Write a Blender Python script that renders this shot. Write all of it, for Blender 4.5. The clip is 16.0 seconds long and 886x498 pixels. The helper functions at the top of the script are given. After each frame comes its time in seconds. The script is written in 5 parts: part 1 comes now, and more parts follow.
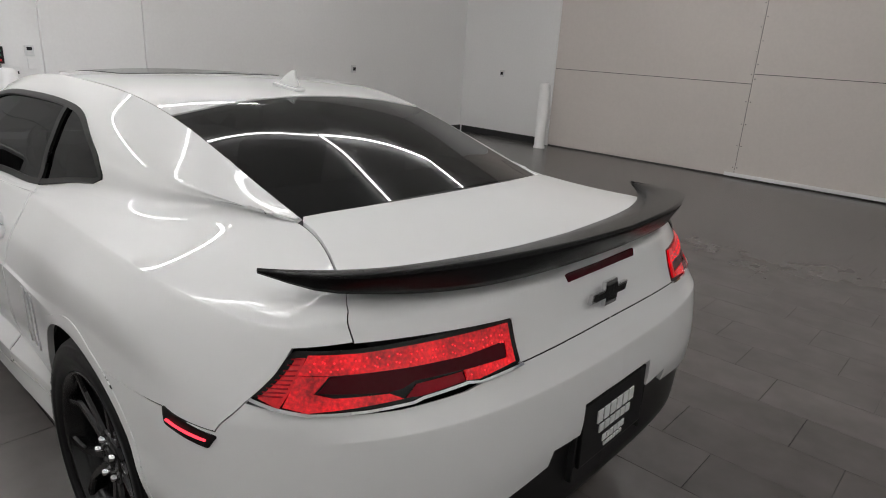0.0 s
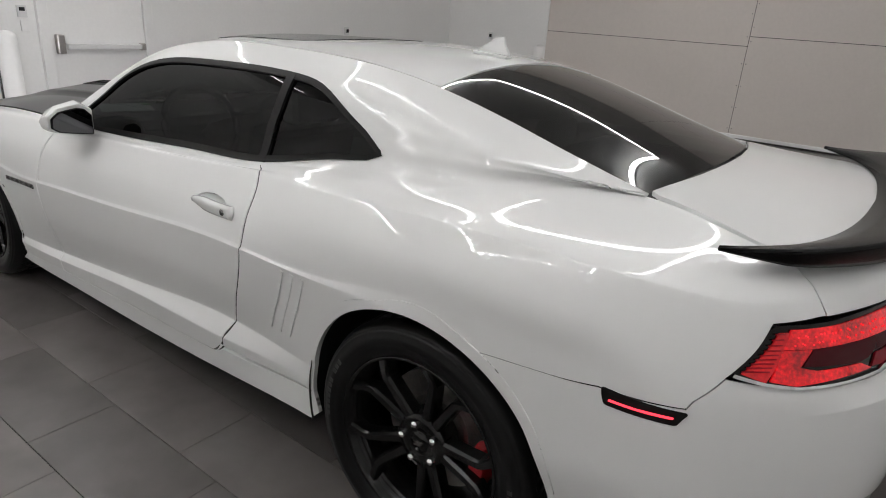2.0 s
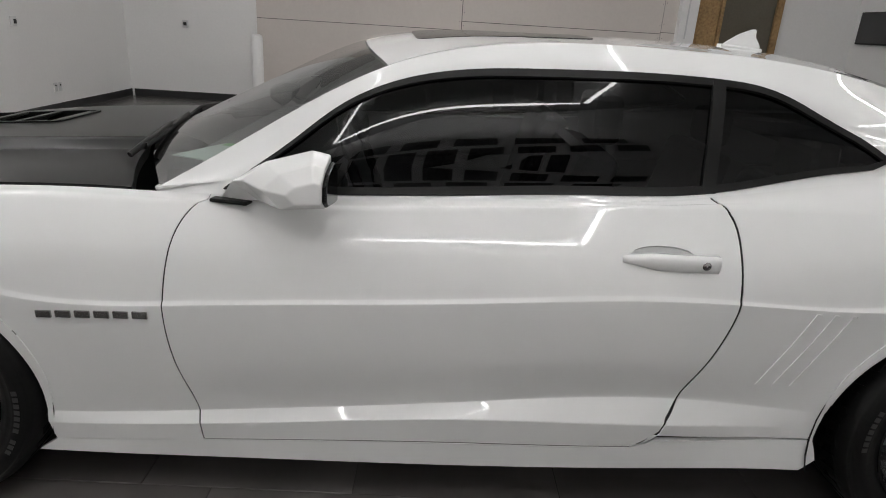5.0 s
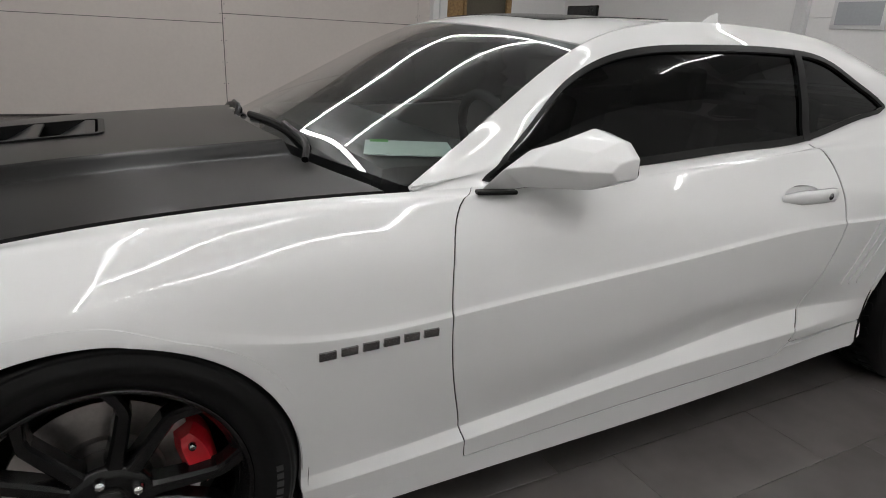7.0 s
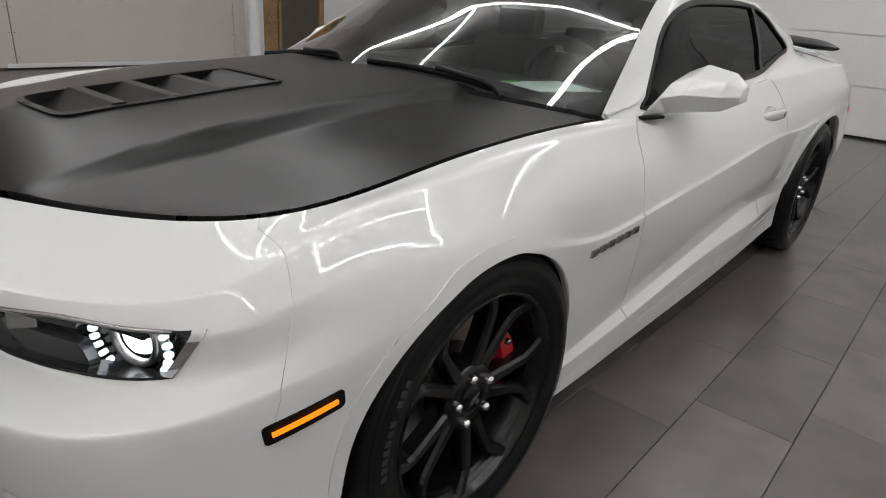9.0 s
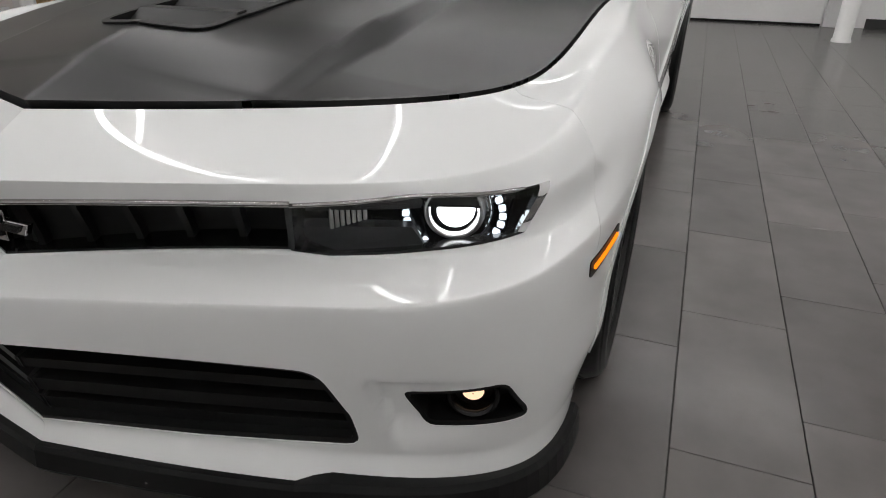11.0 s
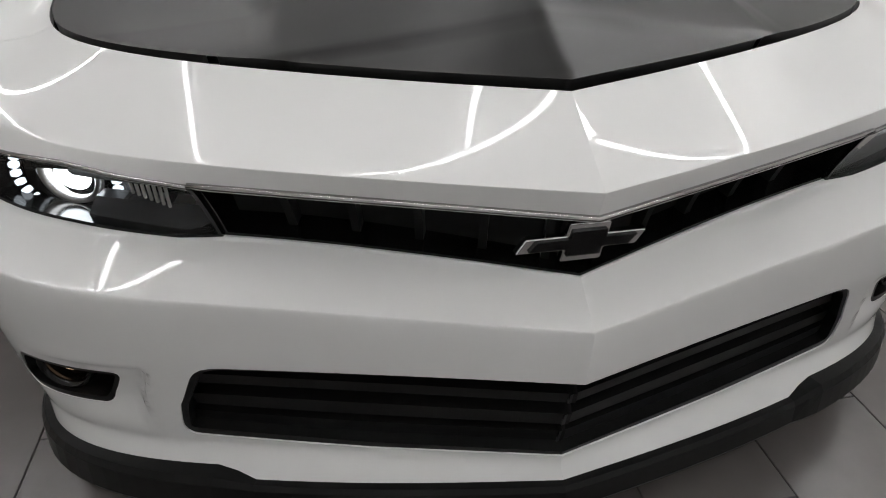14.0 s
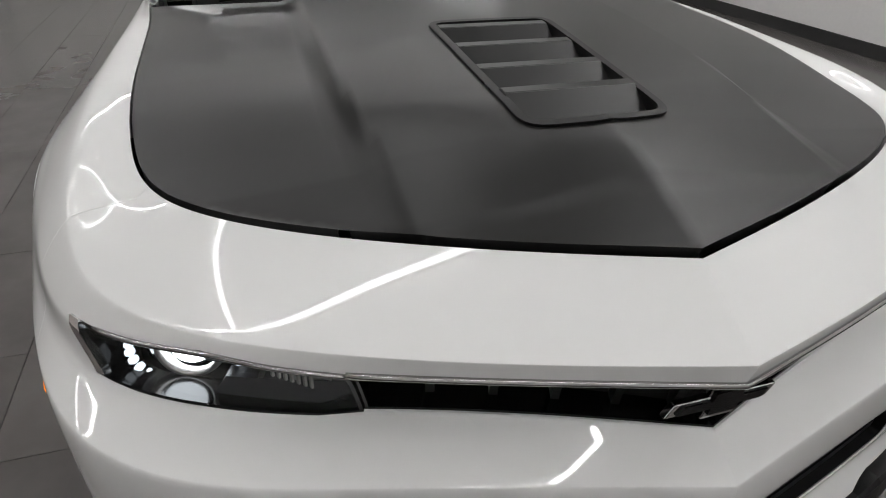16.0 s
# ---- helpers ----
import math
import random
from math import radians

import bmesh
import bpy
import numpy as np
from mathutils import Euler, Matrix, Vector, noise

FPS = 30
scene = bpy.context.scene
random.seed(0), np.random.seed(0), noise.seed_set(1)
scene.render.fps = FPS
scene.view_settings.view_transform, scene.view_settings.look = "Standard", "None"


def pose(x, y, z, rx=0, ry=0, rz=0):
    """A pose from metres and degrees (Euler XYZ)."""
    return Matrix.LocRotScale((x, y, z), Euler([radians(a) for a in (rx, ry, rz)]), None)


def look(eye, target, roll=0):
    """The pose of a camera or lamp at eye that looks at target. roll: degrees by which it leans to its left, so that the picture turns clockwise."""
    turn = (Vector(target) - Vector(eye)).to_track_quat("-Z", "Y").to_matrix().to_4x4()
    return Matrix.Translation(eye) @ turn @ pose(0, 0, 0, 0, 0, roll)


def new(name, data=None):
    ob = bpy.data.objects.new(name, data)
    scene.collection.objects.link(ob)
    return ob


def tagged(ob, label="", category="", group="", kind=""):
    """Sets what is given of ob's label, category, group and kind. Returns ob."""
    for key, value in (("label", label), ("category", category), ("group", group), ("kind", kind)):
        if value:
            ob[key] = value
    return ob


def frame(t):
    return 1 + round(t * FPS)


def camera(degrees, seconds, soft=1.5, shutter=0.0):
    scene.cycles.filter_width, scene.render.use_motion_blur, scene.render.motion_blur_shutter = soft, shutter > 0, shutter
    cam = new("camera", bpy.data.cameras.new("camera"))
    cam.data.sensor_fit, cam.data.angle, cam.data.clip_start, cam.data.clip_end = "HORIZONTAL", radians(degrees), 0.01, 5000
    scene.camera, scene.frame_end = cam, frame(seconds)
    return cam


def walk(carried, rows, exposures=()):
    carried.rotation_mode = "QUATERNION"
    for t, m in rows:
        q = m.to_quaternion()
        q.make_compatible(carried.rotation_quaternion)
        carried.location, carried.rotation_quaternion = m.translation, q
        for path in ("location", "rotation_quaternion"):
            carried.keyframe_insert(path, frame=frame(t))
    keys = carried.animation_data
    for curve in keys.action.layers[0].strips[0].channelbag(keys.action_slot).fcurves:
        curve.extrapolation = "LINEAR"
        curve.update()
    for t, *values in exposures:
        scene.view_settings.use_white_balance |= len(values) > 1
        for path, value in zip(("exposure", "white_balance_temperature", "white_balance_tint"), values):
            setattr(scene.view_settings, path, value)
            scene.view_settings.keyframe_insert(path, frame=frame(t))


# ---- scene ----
cam = camera(70.6, 16.0, soft=1.0)
PATH = [
    (0, (-3.063, 1.399, 1.499), (-1.797, -0.022, 0.886), 3.6),
    (0.5, (-2.964, 1.604, 1.495), (-1.738, 0.148, 0.883), 4.2),
    (1, (-2.786, 1.813, 1.45), (-1.576, 0.344, 0.836), 4.1),
    (1.5, (-2.574, 1.924, 1.434), (-1.414, 0.455, 0.731), 4.1),
    (2, (-2.263, 2.033, 1.457), (-1.182, 0.507, 0.749), 3.9),
    (2.5, (-1.897, 2.179, 1.435), (-0.952, 0.562, 0.735), 3.9),
    (3, (-1.527, 2.315, 1.432), (-0.751, 0.606, 0.741), 4.0),
    (3.5, (-1.12, 2.341, 1.412), (-0.499, 0.568, 0.725), 4.0),
    (4, (-0.689, 2.379, 1.364), (-0.242, 0.552, 0.683), 4.0),
    (4.2, (-0.528, 2.383, 1.367), (-0.167, 0.538, 0.686), 3.9),
    (6.3, (0.917, 2.135, 1.253), (0.239, 0.371, 0.599), 3.3),
    (6.5, (1.035, 2.101, 1.247), (0.283, 0.363, 0.604), 3.2),
    (7, (1.357, 2.026, 1.226), (0.455, 0.359, 0.588), 3.0),
    (7.5, (1.633, 1.932, 1.207), (0.605, 0.339, 0.569), 3.0),
    (8, (1.847, 1.788, 1.202), (0.678, 0.317, 0.516), 3.4),
    (8.5, (2.1, 1.687, 1.185), (0.799, 0.345, 0.475), 3.2),
    (8.7, (2.222, 1.647, 1.181), (0.868, 0.363, 0.462), 3.7),
    (11, (2.93, 1.015, 1.073), (1.272, 0.375, 0.156), 0.3),
    (11.5, (2.98, 0.773, 1.061), (1.276, 0.283, 0.137), 0.2),
    (12, (3.01, 0.552, 1.061), (1.275, 0.211, 0.127), 0.2),
    (12.5, (3.065, 0.328, 1.083), (1.324, 0.131, 0.118), -0.2),
    (13, (3.052, 0.112, 1.059), (1.325, 0.122, 0.05), 0.2),
    (13.5, (2.998, -0.091, 1.058), (1.322, 0.1, -0.015), 0.4),
    (14, (2.963, -0.312, 1.082), (1.334, 0.007, -0.034), 0.4),
    (14.5, (2.931, -0.522, 1.135), (1.32, -0.074, 0.039), 0.9),
    (15, (2.89, -0.625, 1.194), (1.305, -0.105, 0.091), 1.4),
    (15.5, (2.87, -0.64, 1.229), (1.263, -0.109, 0.163), 1.5),
    (16, (2.806, -0.565, 1.252), (1.186, -0.033, 0.207), 1.5),
]
walk(cam, [(t, look(eye, target, roll)) for t, eye, target, roll in PATH])

# ---- world, lights and exposure ----
world = bpy.data.worlds.new("world")
scene.world = world
world.use_nodes = True
world.node_tree.nodes["Background"].inputs[0].default_value = (0.9, 0.95, 1.0, 1)
world.node_tree.nodes["Background"].inputs[1].default_value = 0.02
scene.view_settings.exposure = 0.0

CEIL = 4.5          # ceiling height
X_FRONT, X_REAR, Y_RIGHT, Y_LEFT = 4.9, -6.3, -7.8, 4.3


# ---- materials ----
def material(name, colour, rough=0.5, metal=0.0, coat=0.0, spread=0.06, grain=40.0, bump=0.0, alpha=None, spec=0.5, blotch=2.0):
    """A procedural surface: base colour varied at two scales, roughness varied with it, fine relief."""
    m = bpy.data.materials.new(name)
    m.use_nodes = True
    nt = m.node_tree
    n, l = nt.nodes, nt.links
    b = n["Principled BSDF"]
    b.inputs["Roughness"].default_value = rough
    b.inputs["Metallic"].default_value = metal
    b.inputs["Coat Weight"].default_value = coat
    b.inputs["Coat Roughness"].default_value = 0.015
    b.inputs["Specular IOR Level"].default_value = spec
    b.inputs["Base Color"].default_value = (*colour, 1)
    if spread > 0 or bump > 0:
        tc = n.new("ShaderNodeTexCoord")
        fine = n.new("ShaderNodeTexNoise")
        fine.inputs["Scale"].default_value = grain
        fine.inputs["Detail"].default_value = 6
        big = n.new("ShaderNodeTexNoise")
        big.inputs["Scale"].default_value = blotch
        big.inputs["Detail"].default_value = 4
        l.new(tc.outputs["Object"], fine.inputs["Vector"])
        l.new(tc.outputs["Object"], big.inputs["Vector"])
        mix = n.new("ShaderNodeMath")
        mix.operation = "ADD"
        l.new(fine.outputs["Fac"], mix.inputs[0])
        l.new(big.outputs["Fac"], mix.inputs[1])
        ramp = n.new("ShaderNodeMapRange")
        ramp.inputs["From Min"].default_value = 0.6
        ramp.inputs["From Max"].default_value = 1.4
        ramp.inputs["To Min"].default_value = 1 - spread
        ramp.inputs["To Max"].default_value = 1 + spread
        l.new(mix.outputs[0], ramp.inputs["Value"])
        hsv = n.new("ShaderNodeHueSaturation")
        hsv.inputs["Color"].default_value = (*colour, 1)
        l.new(ramp.outputs[0], hsv.inputs["Value"])
        l.new(hsv.outputs[0], b.inputs["Base Color"])
        if bump > 0:
            bp = n.new("ShaderNodeBump")
            bp.inputs["Strength"].default_value = bump
            bp.inputs["Distance"].default_value = 0.004
            l.new(fine.outputs["Fac"], bp.inputs["Height"])
            l.new(bp.outputs[0], b.inputs["Normal"])
    return m


def glow(name, colour, strength):
    m = bpy.data.materials.new(name)
    m.use_nodes = True
    nt = m.node_tree
    nt.nodes.remove(nt.nodes["Principled BSDF"])
    e = nt.nodes.new("ShaderNodeEmission")
    e.inputs[0].default_value = (*colour, 1)
    e.inputs[1].default_value = strength
    nt.links.new(e.outputs[0], nt.nodes["Material Output"].inputs[0])
    return m


def glass(name, tint, gloss=0.16):
    """Thin tinted glass: a coloured see-through sheet under a clear mirror-like reflection."""
    m = bpy.data.materials.new(name)
    m.use_nodes = True
    nt = m.node_tree
    n, l = nt.nodes, nt.links
    n.remove(n["Principled BSDF"])
    t = n.new("ShaderNodeBsdfTransparent")
    t.inputs[0].default_value = (*tint, 1)
    g = n.new("ShaderNodeBsdfGlossy")
    g.inputs["Roughness"].default_value = 0.01
    f = n.new("ShaderNodeFresnel")
    f.inputs[0].default_value = 1.55
    mul = n.new("ShaderNodeMath")
    mul.operation = "MULTIPLY"
    mul.inputs[1].default_value = 1.0 + gloss
    mix = n.new("ShaderNodeMixShader")
    l.new(f.outputs[0], mul.inputs[0])
    l.new(mul.outputs[0], mix.inputs[0])
    l.new(t.outputs[0], mix.inputs[1])
    l.new(g.outputs[0], mix.inputs[2])
    l.new(mix.outputs[0], n["Material Output"].inputs[0])
    return m


WHITE_CAR = material("white_car_paint", (0.785, 0.79, 0.785), 0.7, coat=1.0, spread=0.008, grain=900, spec=0.0)
MATTE = material("matte_black_wrap", (0.007, 0.0068, 0.0066), 0.29, spread=0.05, grain=300, spec=0.33)
BLACK = material("satin_black_plastic", (0.007, 0.007, 0.007), 0.36, spread=0.1, grain=200, bump=0.04, spec=0.2)
SPOILER = material("gloss_black_spoiler", (0.005, 0.005, 0.005), 0.27, spread=0.05, spec=0.18)
GLOSS_BLACK = material("gloss_black_trim", (0.005, 0.005, 0.005), 0.12, spread=0.05, spec=0.3)
DARK = material("dark_cavity", (0.004, 0.004, 0.004), 0.8, spread=0.1)
RUBBER = material("tyre_rubber", (0.006, 0.006, 0.006), 0.38, spread=0.25, grain=60, bump=0.12, spec=0.22)
WHEEL = material("satin_black_wheel_paint", (0.006, 0.006, 0.006), 0.24, spread=0.05, spec=0.35)
CHROME = material("bright_chrome", (0.75, 0.75, 0.75), 0.06, metal=1.0, spread=0.02)
STRIP = material("dark_chrome", (0.34, 0.33, 0.33), 0.10, metal=1.0, spread=0.02)
STEEL = material("brushed_disc_steel", (0.55, 0.52, 0.50), 0.34, metal=1.0, spread=0.15, grain=120)
CALIPER = material("red_caliper_paint", (0.5, 0.012, 0.02), 0.3, coat=0.5, spread=0.06)
BADGE = material("grey_badge_metal", (0.3, 0.3, 0.3), 0.25, metal=1.0, spread=0.05)
CABIN = material("black_cabin_leather", (0.012, 0.012, 0.013), 0.6, spread=0.2, grain=80, bump=0.1)
TINT = glass("tinted_side_glass", (0.026, 0.028, 0.031), -0.5)
SHIELD = glass("clear_green_windshield", (0.52, 0.60, 0.57), 0.95)
REARGL = glass("tinted_rear_glass", (0.03, 0.032, 0.035))
LENS = glass("clear_lamp_lens", (0.85, 0.87, 0.88), -0.5)
MIRROR = material("mirror_glass", (0.10, 0.10, 0.105), 0.02, metal=1.0, spread=0.0)
RED_LENS = material("red_lamp_lens", (0.22, 0.003, 0.010), 0.12, spread=0.1, grain=150, bump=0.1, spec=0.2)
DARK_RED = material("smoked_red_lens", (0.05, 0.001, 0.004), 0.12, spread=0.1, spec=0.16)
def lit_lens(name, colour, low, high):
    """A lit red lens: moulded grain in its light, under a clear gloss."""
    m = material(name, (.09, .002, .004), .25, coat=.5, spread=0.0)
    n, l = m.node_tree.nodes, m.node_tree.links
    b = n["Principled BSDF"]
    b.inputs["Emission Color"].default_value = (*colour, 1)
    at = n.new("ShaderNodeTexCoord")
    fine, wide = n.new("ShaderNodeTexNoise"), n.new("ShaderNodeTexNoise")
    fine.inputs["Scale"].default_value, wide.inputs["Scale"].default_value = 150, 16
    add = n.new("ShaderNodeMath")
    add.operation = "ADD"
    span = n.new("ShaderNodeMapRange")
    span.inputs["From Min"].default_value, span.inputs["From Max"].default_value = .7, 1.3
    span.inputs["To Min"].default_value, span.inputs["To Max"].default_value = low, high
    for k, noise in enumerate((fine, wide)):
        l.new(at.outputs["Object"], noise.inputs["Vector"])
        l.new(noise.outputs["Fac"], add.inputs[k])
    l.new(add.outputs[0], span.inputs["Value"])
    l.new(span.outputs[0], b.inputs["Emission Strength"])
    return m


RED_GLOW = lit_lens("red_lamp_light", (1.0, 0.003, 0.010), .13, .78)
RED_SIDE = lit_lens("red_reflector", (1.0, 0.004, 0.010), .16, .40)
RED_BEAD = glow("red_bead_light", (1.0, 0.03, 0.04), 1.1)
RED_LINE = glow("red_marker_light", (1.0, 0.045, 0.07), 2.3)
AMBER = glow("amber_marker_light", (1.0, 0.24, 0.01), 1.5)
XENON = glow("headlamp_light", (0.9, 0.95, 1.0), 9.0)
DAYLIGHT = glow("daytime_lamp_light", (0.86, 0.93, 1.0), 1.7)
SHELF = material("dark_grey_lamp_plastic", (.03, .03, .032), .3, spread=.15, grain=120)
WARM = glow("fog_lamp_light", (1.0, 0.66, 0.42), 1.3)
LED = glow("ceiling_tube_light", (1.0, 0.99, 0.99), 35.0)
# Middle tubes are weakened only to shift the balance towards the car's sides.
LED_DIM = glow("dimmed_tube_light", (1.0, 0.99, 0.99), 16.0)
WALL_WHITE = material("white_painted_wall", (0.86, 0.855, 0.845), 0.5, spread=0.03, grain=30, bump=0.04, blotch=0.7)
WALL_PANEL = material("greige_wall_board", (0.68, 0.625, 0.585), 0.6, spread=0.04, grain=25, bump=0.04, blotch=0.6)
# Ceiling colour kept pale so that it bounces more light into the room.
CEILING = material("ceiling_paint", (0.8, 0.8, 0.79), 0.8, spread=0.04)
BASE = material("black_base_board", (0.03, 0.03, 0.03), 0.4)
GROUT = material("dark_grout", (0.085, 0.078, 0.075), 0.7)
DOOR_BROWN = material("brown_wooden_door", (0.10, 0.085, 0.06), 0.5, spread=0.2)
OSB = material("raw_strand_board", (0.35, 0.22, 0.10), 0.8, spread=0.5, grain=30)
SCREEN = material("dark_screen", (0.02, 0.02, 0.022), 0.15)
PAPER = material("white_paper", (0.75, 0.85, 0.8), 0.8, spread=0.05)
TAG_GREEN = material("green_tag", (.08, .55, .04), .6)
TILE_GREEN = material("green_button", (0.02, 0.16, 0.08), 0.4)
LENS_GREY = material("grey_window_pane", (0.4, 0.42, 0.44), 0.1)
SIGN = material("black_sign_paint", (0.02, 0.02, 0.02), 0.5)
SIDEWALL = material("grey_tyre_print", (0.04, 0.04, 0.04), 0.5)
PLATE_WHITE = material("white_print", (0.7, 0.7, 0.7), 0.5)


def tile_material():
    """Grey porcelain floor tile: each tile a little different, cloudy stains, satin sheen."""
    m = material("grey_porcelain_tile", (0.112, 0.102, 0.098), 0.24, spread=0.24, grain=5, bump=0.004, blotch=0.9)
    n, l = m.node_tree.nodes, m.node_tree.links
    where = n.new("ShaderNodeNewGeometry")
    for node in [k for k in n if k.type == "TEX_NOISE"]:
        l.new(where.outputs["Position"], node.inputs["Vector"])
    info = n.new("ShaderNodeObjectInfo")
    r = n.new("ShaderNodeMapRange")
    r.inputs["To Min"].default_value = 0.86
    r.inputs["To Max"].default_value = 1.14
    l.new(info.outputs["Random"], r.inputs["Value"])
    h = n.new("ShaderNodeHueSaturation")
    b = n["Principled BSDF"]
    l.new(b.inputs["Base Color"].links[0].from_socket, h.inputs["Color"])
    l.new(r.outputs[0], h.inputs["Value"])
    l.new(h.outputs[0], b.inputs["Base Color"])
    return m


TILE = tile_material()


# ---- mesh helpers ----
def part(name, bm, mat, parent=None, label="", smooth=False):
    """Links a bmesh as ONE mesh object under a thing or part."""
    me = bpy.data.meshes.new(name)
    bm.normal_update()
    bm.to_mesh(me)
    bm.free()
    if smooth:
        for p in me.polygons:
            p.use_smooth = True
    me.materials.append(mat)
    ob = new(name, me)
    if parent is not None:
        ob.parent = parent
    if label:
        ob["label"] = label
    return ob


def block(size, at=(0, 0, 0), bevel=0.0, turn=None, bm=None, seg=2):
    """A bevelled box of that size centred at a point."""
    b = bmesh.new()
    bmesh.ops.create_cube(b, size=1.0)
    bmesh.ops.scale(b, vec=size, verts=b.verts)
    if bevel > 0:
        bmesh.ops.bevel(b, geom=b.edges[:], offset=bevel, segments=seg, affect="EDGES", profile=0.6)
    m = Matrix.Translation(at) @ (turn.to_4x4() if turn else Matrix())
    bmesh.ops.transform(b, matrix=m, verts=b.verts)
    if bm is None:
        return b
    me = bpy.data.meshes.new("tmp")
    b.to_mesh(me)
    b.free()
    bm.from_mesh(me)
    bpy.data.meshes.remove(me)
    return bm


def tube(points, radius, sides=10, closed=False, flat=1.0):
    """A round bar along a line of points."""
    bm = bmesh.new()
    pts = [Vector(p) for p in points]
    rings = []
    k = len(pts)
    for i, p in enumerate(pts):
        a = pts[(i - 1) % k] if closed or i > 0 else p
        c = pts[(i + 1) % k] if closed or i < k - 1 else p
        d = (c - a).normalized()
        up = Vector((0, 0, 1)) if abs(d.z) < 0.9 else Vector((1, 0, 0))
        sx = d.cross(up).normalized()
        sy = sx.cross(d)
        rings.append([bm.verts.new(p + (sx * math.cos(2 * math.pi * j / sides) + sy * flat * math.sin(2 * math.pi * j / sides)) * radius) for j in range(sides)])
    for i in range(k if closed else k - 1):
        r, q = rings[i], rings[(i + 1) % k]
        for j in range(sides):
            bm.faces.new((r[j], r[(j + 1) % sides], q[(j + 1) % sides], q[j]))
    if not closed:
        bm.faces.new(rings[0][::-1])
        bm.faces.new(rings[-1])
    return bm


def lathe(profile, steps=64, axis="y"):
    """Turns a profile of (radius, along) round an axis."""
    bm = bmesh.new()
    rings = []
    for i in range(steps):
        a = 2 * math.pi * i / steps
        c, s = math.cos(a), math.sin(a)
        rings.append([bm.verts.new((r * c, h, r * s) if axis == "y" else (r * c, r * s, h)) for r, h in profile])
    for i in range(steps):
        p, q = rings[i], rings[(i + 1) % steps]
        for j in range(len(profile) - 1):
            bm.faces.new((p[j], p[j + 1], q[j + 1], q[j]))
    bmesh.ops.recalc_face_normals(bm, faces=bm.faces[:])
    return bm


def prism(outline, depth, axis="y", at=0.0, bevel=0.0):
    """A flat outline (2D) pushed to a thickness along an axis, with eased edges."""
    bm = bmesh.new()
    lay = {"y": lambda a, b, d: (a, d, b), "x": lambda a, b, d: (d, a, b), "z": lambda a, b, d: (a, b, d)}[axis]
    lo = [bm.verts.new(lay(a, b, at)) for a, b in outline]
    hi = [bm.verts.new(lay(a, b, at + depth)) for a, b in outline]
    bm.faces.new(lo)
    bm.faces.new(hi[::-1])
    for i in range(len(lo)):
        j = (i + 1) % len(lo)
        bm.faces.new((lo[i], hi[i], hi[j], lo[j]))
    bmesh.ops.recalc_face_normals(bm, faces=bm.faces[:])
    if bevel > 0:
        bmesh.ops.bevel(bm, geom=bm.edges[:], offset=bevel, segments=2, affect="EDGES")
    return bm


def thing(name, label, category, at=(0, 0, 0), group="", kind=""):
    ob = new(name)
    ob.location = at
    ob.empty_display_size = 0.1
    return tagged(ob, label, category, group, kind)


# ---- lofted skins ----
class Line:
    """A smooth curve through points at given stations (natural cubic)."""

    def __init__(self, knots, points):
        self.t, self.p = np.asarray(knots, float), np.asarray(points, float)
        n, h = len(self.t), np.diff(self.t)
        a = np.zeros((n, n))
        r = np.zeros((n, self.p.shape[1]))
        a[0, 0] = a[-1, -1] = 1
        for i in range(1, n - 1):
            a[i, i - 1], a[i, i], a[i, i + 1] = h[i - 1], 2 * (h[i - 1] + h[i]), h[i]
            r[i] = 6 * ((self.p[i + 1] - self.p[i]) / h[i] - (self.p[i] - self.p[i - 1]) / h[i - 1])
        self.m = np.linalg.solve(a, r)

    def __call__(self, u):
        u = np.clip(np.asarray(u, float), self.t[0], self.t[-1])
        i = np.clip(np.searchsorted(self.t, u) - 1, 0, len(self.t) - 2)
        h = (self.t[i + 1] - self.t[i])[..., None]
        a, b = (self.t[i + 1] - u)[..., None] / h, (u - self.t[i])[..., None] / h
        return a * self.p[i] + b * self.p[i + 1] + ((a**3 - a) * self.m[i] + (b**3 - b) * self.m[i + 1]) * h * h / 6


